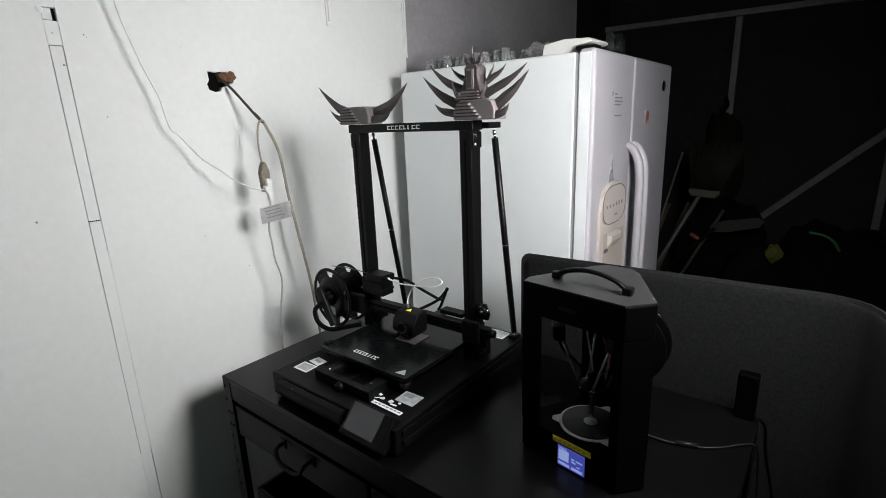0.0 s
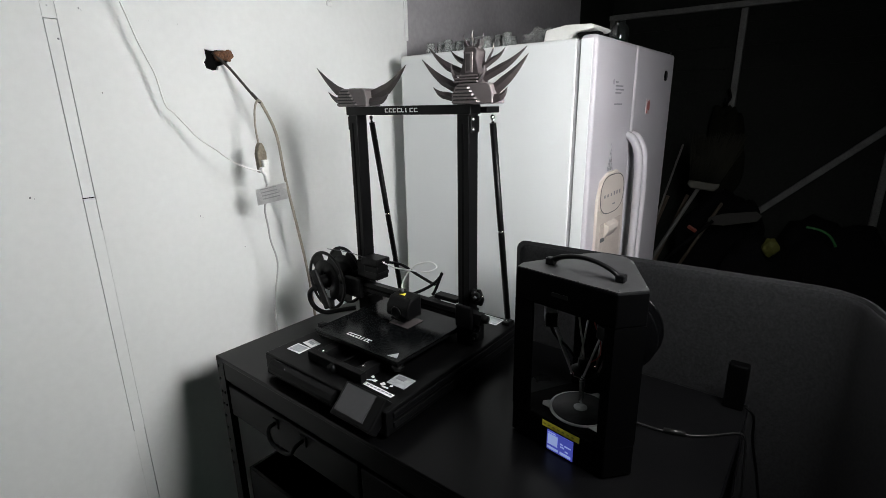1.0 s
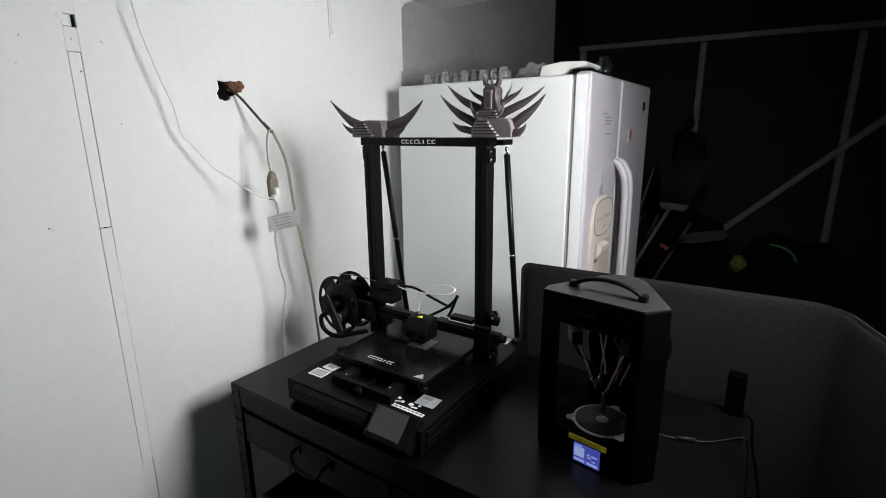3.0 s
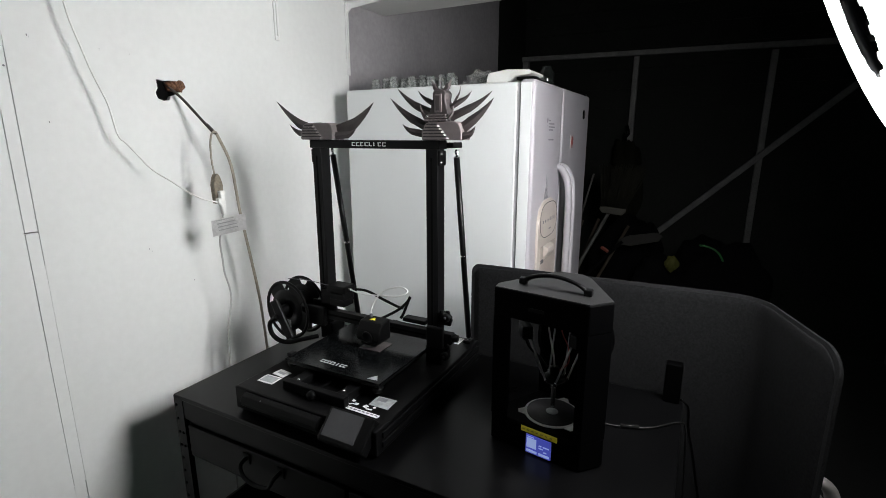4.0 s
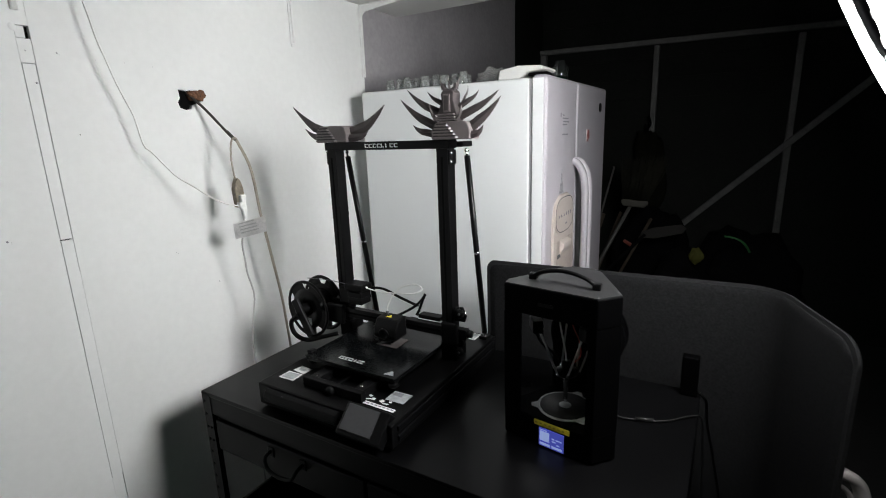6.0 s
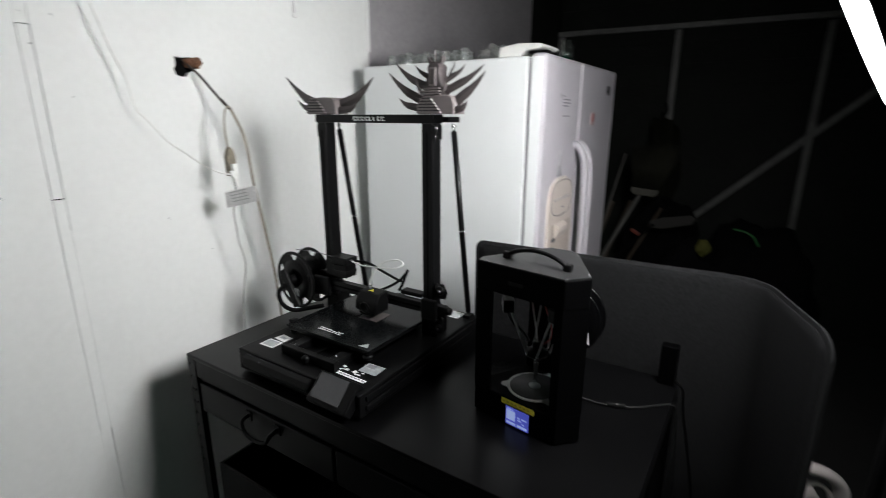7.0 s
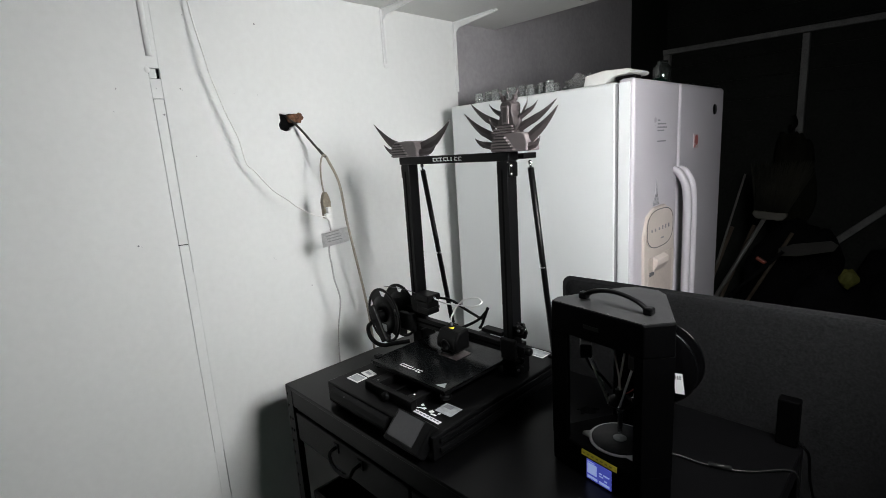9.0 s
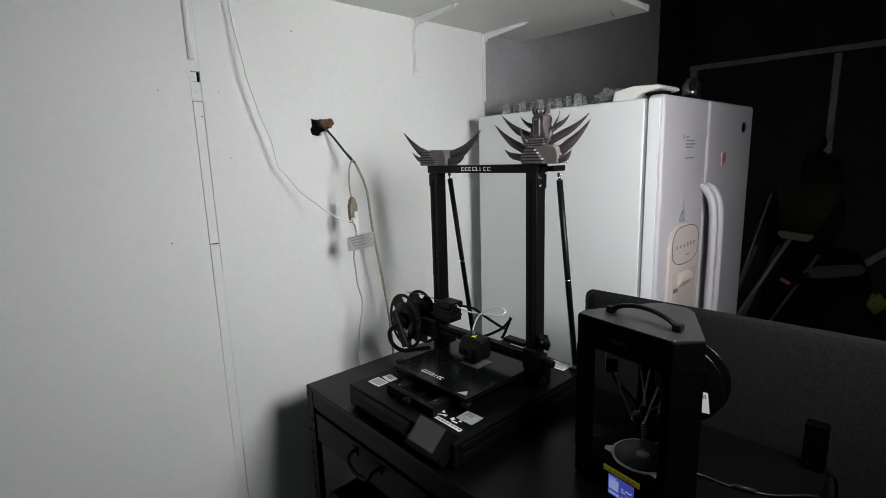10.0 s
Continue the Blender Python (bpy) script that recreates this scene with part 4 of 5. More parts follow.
def blade(root, knee, tip, y, width, thick=0.009):
    """A flat angular spike in the plane of the tower caps: root, knee and tip are (x, z); it narrows from knee to tip."""
    bm = B()
    r, k, t = Vector(root), Vector(knee), Vector(tip)
    line = []
    for a in range(4):
        line.append((r.lerp(k, a / 4), 1.0 - 0.12 * a / 4, k - r))
    for a in range(7):
        f = a / 6
        line.append((k.lerp(t, f) + Vector((t.y - k.y, k.x - t.x)).normalized() * (0.012 * f * (1 - f) * (1 if t.x > k.x else -1)), 0.88 * (1 - f) ** 0.85 + 0.02, t - k))
    rings = []
    for n, (p, w, d) in enumerate(line):
        d = d.normalized() if n != 4 else ((k - r).normalized() + (t - k).normalized()).normalized()
        q = Vector((-d.y, d.x)) * width * w * 0.41
        h = thick * (0.25 + 0.75 * w) / 2
        rings.append([bm.verts.new((p.x + q.x, y, p.y + q.y)), bm.verts.new((p.x, y - h, p.y)), bm.verts.new((p.x - q.x, y, p.y - q.y)), bm.verts.new((p.x, y + h, p.y))])
    for a, b in zip(rings, rings[1:]):
        for n in range(4):
            bm.faces.new((a[n], a[(n + 1) % 4], b[(n + 1) % 4], b[n]))
    bm.faces.new(rings[0])
    bm.faces.new(rings[-1])
    return bm


def louvred_block(x0, x1, z0, z1, thing_, cut):
    """The block at the foot of a tower cap: bulging sides, a slot in its roof and level louvres over a part of its front."""
    w = x1 - x0
    cap = part("cap_block", prism(B(), [(x0, z0), (x1, z0), (x1 + 0.001, z0 + 0.022), (x1 - 0.006, z1 - 0.006), (x1 - 0.016, z1), (x0 + 0.020, z1), (x0 + 0.010, z1 - 0.006), (x0 + 0.001, z0 + 0.020)], 0.966, 1.022, "y", 0.003), PRINTLIGHT, thing_, "silvery printed block")
    n = 5
    step = (z1 - z0 - 0.008) / n
    for k in range(n):
        z = z0 + 0.003 + k * step
        inset = 0.0015 + 0.010 * max(0, k - 2) / 2
        part("louvre", prism(B(), [(x0 + inset, 0.967), (x0 + inset + 0.003, 0.9605), (x0 + w * (cut - 0.06 * k), 0.9605), (x0 + w * (cut - 0.06 * k) + 0.006, 0.967)], z, z + step * 0.58, "z"), PRINTLIGHT, cap)
        # dark strip carries the shade between two louvres in its colour
        part("louvre_gap", box(B(), x0 + inset + 0.004, x0 + w * (cut - 0.06 * k), 0.9648, 0.9665, z + step * 0.58, z + step), PRINTDARK, cap)
    part("roof_slot", box(B(), x0 + w * 0.40, x0 + w * 0.62, 0.972, 0.980, z1 - 0.004, z1 + 0.0008), DARKGAP, cap)
    return cap


PRINTDARK = material("shadowed_print_layers", (0.020, 0.017, 0.018), 0.6, vary=0.2, scale=40)
TOPZ = 1.5655
cap = thing("tower_cap", (-1.058, 0.995, TOPZ), "grey-brown printed tower cap with two curved horns", "ornament", "tower caps")
louvred_block(-1.122, -1.004, TOPZ, 1.613, cap, 0.66)
for root, knee, tip, y, w in (((-1.085, 1.590), (-1.150, 1.612), (-1.235, 1.678), 0.992, 0.036), ((-1.015, 1.588), (-0.945, 1.610), (-0.877, 1.665), 0.992, 0.040),
                              ((-1.095, 1.578), (-1.140, 1.584), (-1.178, 1.609), 0.982, 0.024), ((-1.008, 1.576), (-0.960, 1.580), (-0.930, 1.598), 0.980, 0.026)):
    part("horn", blade(root, knee, tip, y, w), PRINTBROWN, cap)
cap = thing("tower_cap", (-0.660, 0.995, TOPZ), "grey-brown printed tower cap with a crown of spikes", "ornament", "tower caps")
louvred_block(-0.712, -0.600, TOPZ, 1.611, cap, 0.66)
part("cap_tower", prism(B(), [(-0.704, 1.612), (-0.640, 1.612), (-0.642, 1.630), (-0.650, 1.664), (-0.648, 1.680), (-0.654, 1.688), (-0.679, 1.688), (-0.685, 1.680), (-0.684, 1.664), (-0.696, 1.630)], 0.976, 1.014, "y", 0.002), PRINTBROWN, cap, "stepped printed turret")
part("turret_window", box(B(), -0.678, -0.658, 0.9725, 0.977, 1.634, 1.678, 0.001), PRINTLIGHT, cap)
part("turret_recess", box(B(), -0.674, -0.662, 0.9715, 0.973, 1.638, 1.674, 0.0), PRINTBROWN, cap)
for k, (x0, x1) in enumerate(((-0.706, -0.640), (-0.702, -0.642), (-0.698, -0.645))):
    part("turret_step", box(B(), x0, x1, 0.963 + 0.003 * k, 0.978, 1.613 + 0.0065 * k, 1.6165 + 0.0065 * k, 0.001), PRINTLIGHT, cap)
bm = B()
for k in range(9):
    a = math.pi * (k / 8)
    x, z = -0.6665 - 0.019 * math.cos(a), 1.700 - 0.013 * math.sin(a)
    box(bm, x - 0.0042, x + 0.0042, 0.984, 0.998, z - 0.005, z + 0.004, 0.001)
part("crown_bowl", bm, PRINTBROWN, cap, "small curved crown")
for root, knee, tip in (((-0.687, 1.698), (-0.690, 1.706), (-0.692, 1.719)), ((-0.667, 1.690), (-0.667, 1.704), (-0.667, 1.727)), ((-0.647, 1.698), (-0.643, 1.706), (-0.641, 1.718))):
    part("prong", blade(root, knee, tip, 0.990, 0.0085, 0.008), PRINTBROWN, cap)
for root, knee, tip, y, w in (((-0.700, 1.596), (-0.752, 1.620), (-0.817, 1.673), 0.986, 0.030), ((-0.706, 1.580), (-0.742, 1.587), (-0.773, 1.606), 0.974, 0.024),
                              ((-0.695, 1.632), (-0.742, 1.652), (-0.800, 1.698), 0.994, 0.026), ((-0.682, 1.650), (-0.708, 1.664), (-0.740, 1.690), 1.000, 0.018), ((-0.683, 1.660), (-0.688, 1.675), (-0.692, 1.698), 1.006, 0.009),
                              ((-0.700, 1.612), (-0.709, 1.626), (-0.719, 1.656), 0.976, 0.015),
                              ((-0.612, 1.590), (-0.578, 1.614), (-0.523, 1.665), 0.986, 0.034), ((-0.606, 1.574), (-0.583, 1.579), (-0.565, 1.599), 0.974, 0.024),
                              ((-0.640, 1.622), (-0.592, 1.642), (-0.531, 1.681), 0.994, 0.026), ((-0.645, 1.646), (-0.616, 1.662), (-0.588, 1.684), 1.000, 0.018), ((-0.640, 1.655), (-0.630, 1.672), (-0.622, 1.697), 1.006, 0.009),
                              ((-0.644, 1.610), (-0.633, 1.624), (-0.626, 1.650), 0.976, 0.013)):
    part("spike", blade(root, knee, tip, y, w), PRINTBROWN, cap)


# ---- small enclosed printer ----
small = thing("enclosed_printer", (-0.32, 0.90, TZ), "small black enclosed 3D printer with a carrying handle", "3D printer")
POLY = [(-0.447, 0.826), (-0.232, 0.793), (-0.192, 0.838), (-0.268, 0.990), (-0.292, 1.012), (-0.343, 1.015), (-0.366, 0.995), (-0.449, 0.852)]
part("base", prism(B(), POLY, TZ + 0.004, TZ + 0.070, "z", 0.003), HOUSEBLACK, small, "black steel base")
part("top_cover", prism(B(), POLY, 1.185, 1.2495, "z", 0.003), HOUSEBLACK, small)
plate = part("top_plate", prism(B(), [(x + (-0.32 - x) * 0.02, y + (0.9 - y) * 0.02) for x, y in POLY], 1.2495, 1.2515, "z"), material("satin_black_plate", (0.017, 0.017, 0.0175), 0.42, vary=0.2, scale=30, spec=0.25), small, "satin black top plate")
for a, b in zip(POLY, POLY[1:] + POLY[:1]):
    n = max(1, round(math.dist(a, b) / 0.075))
    for k in range(n + 1):
        if n == 1 and k == 1:
            continue
        t = 0.08 + 0.84 * k / max(1, n)
        x, y = a[0] + (b[0] - a[0]) * t, a[1] + (b[1] - a[1]) * t
        x, y = x + (-0.32 - x) * 0.055, y + (0.9 - y) * 0.055
        part("cover_screw", lathe(B(), [(0, 0.0016), (0.0016, 0.0012), (0.0022, 0)], pose(x, y, 1.2515), 10), SOFTCHROME, plate)
for poly in ([(-0.447, 0.826), (-0.405, 0.8195), (-0.408, 0.834), (-0.436, 0.858), (-0.449, 0.852)], [(-0.250, 0.796), (-0.232, 0.793), (-0.192, 0.838), (-0.204, 0.862), (-0.222, 0.850), (-0.252, 0.812)],
             [(-0.258, 0.970), (-0.268, 0.990), (-0.292, 1.012), (-0.343, 1.015), (-0.366, 0.995), (-0.378, 0.975), (-0.318, 0.968)]):
    part("corner_post", prism(B(), poly, TZ + 0.070, 1.185, "z"), HOUSEBLACK, small)
part("side_panel", prism(B(), [(-0.2055, 0.864), (-0.2585, 0.9695), (-0.2605, 0.9685), (-0.2080, 0.862)], TZ + 0.0705, 1.1845, "z"), ACRYLIC, small, "clear acrylic side window")
part("faceplate_mark", box(B(), -0.018, 0.018, -0.0008, 0.0, -0.004, 0.004, 0, Matrix.Translation((-0.345, 0.8098, 1.215)) @ pose(0, 0, 0, 0, 0, -8.7)), BLACKPLASTIC, small)
fm = Matrix.Translation((-0.3395, 0.8088, 0.0)) @ pose(0, 0, 0, 0, 0, -8.7)
part("caution_label", box(B(), -0.029, 0.057, -0.0010, 0.0, 0.925, 0.938, 0, fm), YELLOW, small, "yellow caution label")
for k in range(7):
    part("caution_word", box(B(), -0.026 + 0.011 * k, -0.020 + 0.011 * k, -0.0013, -0.0009, 0.930, 0.933, 0, fm), OLIVE, small)
dm = Matrix.Translation((0, 0, -0.008)) @ fm @ Matrix.Translation((0.0134, 0, 0))
disp = part("display", box(B(), -0.0295, 0.031, -0.0012, 0.001, 0.884, 0.929, 0, dm), BLUELCD, small, "lit blue display with pale fields")
for x0, x1, z0, z1 in ((-0.034, -0.008, 0.898, 0.922), (-0.034, -0.006, 0.887, 0.893), (-0.001, 0.027, 0.887, 0.893), (-0.001, 0.006, 0.909, 0.912), (0.010, 0.026, 0.909, 0.912), (-0.001, 0.010, 0.903, 0.906), (0.012, 0.020, 0.897, 0.900), (-0.034, -0.014, 0.924, 0.926)):
    part("display_field", box(B(), 0.0034 + 0.9 * x0, 0.0034 + 0.9 * x1, -0.0016, -0.0012, z0, z1, 0, dm), LIGHTLCD, disp)
bm = B()
pts = []
for k in range(9):
    t = k / 8
    pts.append(Vector((-0.398, 0.876, 1.256)).lerp(Vector((-0.246, 0.852, 1.256)), t) + Vector((0, 0, 0.024 * (1 - (2 * t - 1) ** 2) ** 0.8)))
tube(bm, pts, 0.0095, 10, flat=0.5)
handle = part("carry_handle", bm, BLACKPLASTIC, small, "arched black carrying handle")
for x, y in ((-0.396, 0.8757), (-0.248, 0.8523)):
    part("handle_foot", box(B(), x - 0.009, x + 0.009, y - 0.009, y + 0.009, 1.2515, 1.266, 0.003), BLACKPLASTIC, handle)
CX, CY = -0.318, 0.885
part("print_disc", lathe(B(), [(0, 0), (0.058, 0), (0.058, 0.003), (0, 0.003)], pose(CX, CY, TZ + 0.072), 48), material("grey_build_disc", (0.03, 0.03, 0.032), 0.6, vary=0.3, scale=60), small, "dark round build disc")
bm = B()
lathe(bm, [(0.056, 0), (0.064, 0), (0.064, 0.002), (0.056, 0.002), (0.056, 0)], pose(CX, CY, TZ + 0.0708), 48)
for a in (80, 200, 320):
    prism(bm, [(0.060, -0.016), (0.078, -0.006), (0.078, 0.006), (0.060, 0.016)], 0.0002, 0.0018, "z", 0, pose(CX, CY, TZ + 0.0708, 0, 0, a))
part("disc_rim", bm, material("pale_disc_rim", (0.75, 0.75, 0.75), 0.5, vary=0.15), small, "pale grey disc rim with lugs")
part("disc_spot", lathe(B(), [(0, 0), (0.014, 0), (0.014, 0.0008), (0, 0.0008)], pose(CX, CY, TZ + 0.0752), 24), LABELGREY, small)
eff = part("effector", lathe(B(), [(0, 0), (0.024, 0), (0.028, 0.006), (0.024, 0.014), (0.012, 0.018), (0.012, 0.034), (0, 0.034)], pose(CX, CY, 1.026), 6), BLACKPLASTIC, small, "black print effector")
part("hot_end", lathe(B(), [(0, 0), (0.0015, 0), (0.005, 0.006), (0.006, 0.05), (0.008, 0.052), (0.008, 0.070), (0, 0.070)], pose(CX, CY, 0.957), 14), CHROME, eff)
for k, a in enumerate((90, 210, 330)):
    ca, sa = math.cos(radians(a)), math.sin(radians(a))
    for s in (-0.018, 0.018):
        p = Vector((CX + 0.024 * ca - s * sa, CY + 0.024 * sa + s * ca, 1.036))
        q = Vector((CX + 0.068 * ca - s * sa, CY + 0.068 * sa + s * ca, 1.150))
        part("push_rod", tube(B(), [p, q], 0.0022, 8, smooth=False), GREYROD, eff)
        for e in (p, q):
            r = B()
            bmesh.ops.create_icosphere(r, subdivisions=2, radius=0.0042, matrix=Matrix.Translation(e))
            part("rod_end", r, CHROME, eff)
    part("slider", box(B(), -0.012, 0.012, -0.024, 0.024, 1.138, 1.168, 0.003, Matrix.Translation((CX + 0.070 * ca, CY + 0.070 * sa, 0)) @ pose(0, 0, 0, 0, 0, a)), BLACKPLASTIC, small)
part("red_wire", tube(B(), [(CX + 0.012, CY, 1.055), (CX + 0.030, CY + 0.005, 1.075), (CX + 0.026, CY + 0.01, 1.11), (CX + 0.008, CY + 0.02, 1.14), (CX, CY + 0.03, 1.18)], 0.0014, 6), material("red_wire_sheath", (0.45, 0.04, 0.03), 0.4), small)
part("feed_tube", tube(B(), [(CX, CY, 1.060), (CX - 0.004, CY, 1.09), (CX - 0.016, CY + 0.008, 1.13), (CX - 0.030, CY + 0.02, 1.18)], 0.0020, 8), PTFE, small)
part("loose_wire", tube(B(), [(-0.386, 0.845, 1.165), (-0.380, 0.850, 1.135), (-0.370, 0.86, 1.105), (-0.350, 0.87, 1.085), (-0.335, 0.88, 1.060)], 0.0028, 8), BLACKPLASTIC, small)
for x in (-0.42, -0.23, -0.31):
    part("foot", lathe(B(), [(0, 0), (0.010, 0), (0.010, 0.005), (0, 0.005)], pose(x, 0.985 if x == -0.31 else 0.842, TZ), 12), BLACKPLASTIC, small)
DM = Matrix.Translation((-0.312, 1.045, 1.062)) @ pose(0, 0, 0, 90, 0, 0)
dspool = thing("filament_spool", (-0.306, 1.06, 0.960), "black filament spool with a white label, hung behind the small printer", "spool")
for off in (0.0, -0.042):
    part("flange", lathe(B(), [(0.024, 0), (0.028, 0.0015), (0.092, 0.0015), (0.095, 0), (0.095, -0.003), (0.024, -0.003), (0.024, 0)], DM @ Matrix.Translation((0, 0, off)), 56), SPOOLBLACK, dspool, "glossy black flange")
part("winding", lathe(B(), [(0.024, -0.003), (0.076, -0.003), (0.076, -0.042), (0.024, -0.042), (0.024, -0.003)], DM, 40), BLACKPLASTIC, dspool)
part("hub_ring", lathe(B(), [(0.030, 0.0015), (0.030, 0.0030), (0.0325, 0.0030), (0.0325, 0.0015), (0.030, 0.0015)], DM, 40), BLACKPLASTIC, dspool)
part("axle", lathe(B(), [(0, 0.030), (0.020, 0.030), (0.020, -0.052), (0, -0.052)], DM, 24), BLACKPLASTIC, dspool)
lab = part("label", box(B(), -0.010, 0.010, -0.0012, 0.0, -0.024, 0.024, 0, pose(-0.256, 1.0432, 1.030, 0, -8, 0)), WHITEPRINT, dspool, "white label")
for k in range(3):
    part("label_print", box(B(), -0.007 + 0.005 * k, -0.004 + 0.005 * k, -0.0018, -0.0012, 0.010, 0.019, 0, pose(-0.256, 1.0432, 1.030, 0, -8, 0)), GREYPRINT, lab)

# power lead with its connector, and the dark adapter at the corner of the bench
lead = thing("power_lead", (-0.15, 1.02, TZ), "grey power lead running off the workbench", "cable")
part("lead", tube(B(), [(-0.262, 0.985, 0.884), (-0.238, 1.004, 0.878), (-0.193, 1.010, 0.8755), (-0.147, 1.023, 0.8755), (-0.106, 1.046, 0.8755), (-0.053, 1.096, 0.8765), (-0.036, 1.108, 0.862), (-0.030, 1.115, 0.80), (-0.020, 1.13, 0.60), (-0.02, 1.16, 0.3), (0.02, 1.2, 0.006)], 0.0024, 10), LEADGREY, lead)
part("connector", tube(B(), [(-0.178, 1.013, 0.8785), (-0.138, 1.027, 0.8785)], 0.0052, 12, smooth=False), LEADGREY, lead)
adapter = thing("power_adapter", (-0.07, 1.215, TZ), "black power adapter standing at the workbench corner", "adapter")
part("case", box(B(), -0.096, -0.054, 1.196, 1.226, TZ, 0.984, 0.004), HOUSEBLACK, adapter)
part("cord", tube(B(), [(-0.056, 1.205, 0.885), (-0.040, 1.20, 0.878), (-0.030, 1.20, 0.86), (-0.024, 1.20, 0.80), (0.0, 1.19, 0.70), (0.03, 1.18, 0.5), (0.03, 1.18, 0.006)], 0.003, 8), HOUSEBLACK, adapter)


# ---- hook and cords on the white wall ----
hook = thing("wall_hook", (-1.50, 0.86, 1.70), "bent brown steel hook sticking out of the broken wall", "hook")
part("shank", tube(B(), [(-1.540, 0.838, 1.733), (-1.500, 0.862, 1.690), (-1.455, 0.884, 1.632), (-1.424, 0.899, 1.592), (-1.412, 0.904, 1.583), (-1.414, 0.898, 1.590), (-1.430, 0.888, 1.612)], 0.0042, 8), BROWNSTEEL, hook)
cord = thing("extension_cord", (-1.41, 0.90, 1.58), "grimy tan flat extension cord hanging from the wall hook", "cable")
part("flat_cord", tube(B(), [(-1.390, 0.868, 1.450), (-1.400, 0.869, 1.500), (-1.405, 0.874, 1.550), (-1.410, 0.886, 1.582), (-1.410, 0.899, 1.588), (-1.410, 0.912, 1.566), (-1.410, 0.937, 1.513), (-1.410, 0.950, 1.461), (-1.410, 0.958, 1.38), (-1.410, 0.965, 1.32), (-1.410, 0.994, 1.142), (-1.412, 1.013, 1.024), (-1.42, 1.03, 0.90), (-1.42, 1.05, 0.60), (-1.42, 1.1, 0.01)], 0.0046, 10, flat=0.6), CORDTAN, cord)
bm = B()
prism(bm, [(0.855, 1.372), (0.881, 1.372), (0.884, 1.430), (0.878, 1.452), (0.871, 1.464), (0.865, 1.464), (0.858, 1.452), (0.852, 1.430)], -1.398, -1.378, "x", 0.003)
part("socket", bm, SOCKETTAN, cord, "tan rubber socket end")
whitecord = thing("plug_cable", (-1.38, 0.85, 1.40), "thin white cord plugged into the hanging socket", "cable")
part("wire", tube(B(), [(-1.505, 0.535, 2.30), (-1.495, 0.548, 2.05), (-1.480, 0.566, 1.900), (-1.478, 0.570, 1.868), (-1.478, 0.576, 1.840), (-1.478, 0.588, 1.797), (-1.478, 0.603, 1.743), (-1.478, 0.618, 1.701), (-1.478, 0.634, 1.656), (-1.478, 0.644, 1.594), (-1.478, 0.652, 1.570), (-1.477, 0.668, 1.555), (-1.474, 0.700, 1.512), (-1.462, 0.722, 1.480), (-1.430, 0.752, 1.447), (-1.398, 0.765, 1.424), (-1.380, 0.806, 1.394), (-1.372, 0.840, 1.382), (-1.370, 0.852, 1.380)], 0.0024, 8), CORDWHITE, whitecord)
part("plug", prism(B(), [(0.858, 1.412), (0.878, 1.412), (0.874, 1.385), (0.876, 1.365), (0.872, 1.338), (0.864, 1.338), (0.860, 1.365), (0.850, 1.378), (0.850, 1.390), (0.860, 1.390)], -1.377, -1.362, "x", 0.003), CORDWHITE, whitecord, "white moulded plug")
greycord = thing("hanging_cable", (-1.41, 0.88, 0.9), "thin grey cord hanging below the plug behind the workbench", "cable")
part("wire", tube(B(), [(-1.372, 0.868, 1.338), (-1.385, 0.866, 1.29), (-1.400, 0.868, 1.245), (-1.412, 0.880, 1.19), (-1.418, 0.887, 1.139), (-1.420, 0.904, 1.059), (-1.420, 0.886, 0.963), (-1.420, 0.876, 0.88), (-1.42, 0.87, 0.70), (-1.42, 0.85, 0.4), (-1.42, 0.85, 0.006)], 0.0030, 8), CORDGREY, greycord)
bm = B()
n = 12
ring0 = []
for k in range(n + 1):
    t = k / n
    y = 0.842 + 0.050 * t + 0.004 * math.sin(5 * t)
    zc = 1.296 + 0.026 * t
    x = -1.395 + 0.100 * t
    ring0.append((bm.verts.new((x, y, zc - 0.027)), bm.verts.new((x + 0.002 * math.cos(7 * t), y - 0.003, zc + 0.024))))
for a, b in zip(ring0, ring0[1:]):
    bm.faces.new((a[0], b[0], b[1], a[1]))
bmesh.ops.solidify(bm, geom=bm.faces[:], thickness=0.0008)
tagp = part("paper_tag", bm, material("wrinkled_plastic_tag", (0.80, 0.79, 0.79), 0.3, vary=0.15, scale=40, fine=120, bump=0.8), greycord, "wrinkled grey-white tag wrapped round the cord")
for k in range(4):
    part("tag_print", box(B(), 0.020, 0.085, -0.0030, -0.0024, -0.016 + 0.010 * k, -0.013 + 0.010 * k, 0, Matrix.Translation((-1.395, 0.842, 1.300)) @ pose(0, 0, 0, 0, -13, 26.5)), MARK, tagp)


# ---- tools and clutter before the gate ----
def pole(name, p, q, r, mat, label, head=None, headmat=None):
    t = thing(name, (p[0], p[1], 0), label, "tool", "tools leaning on the gate")
    part("shaft", tube(B(), [p, q], r, 10, smooth=False), mat, t)
    if head is not None:
        part("head", head, headmat, t)
    return t


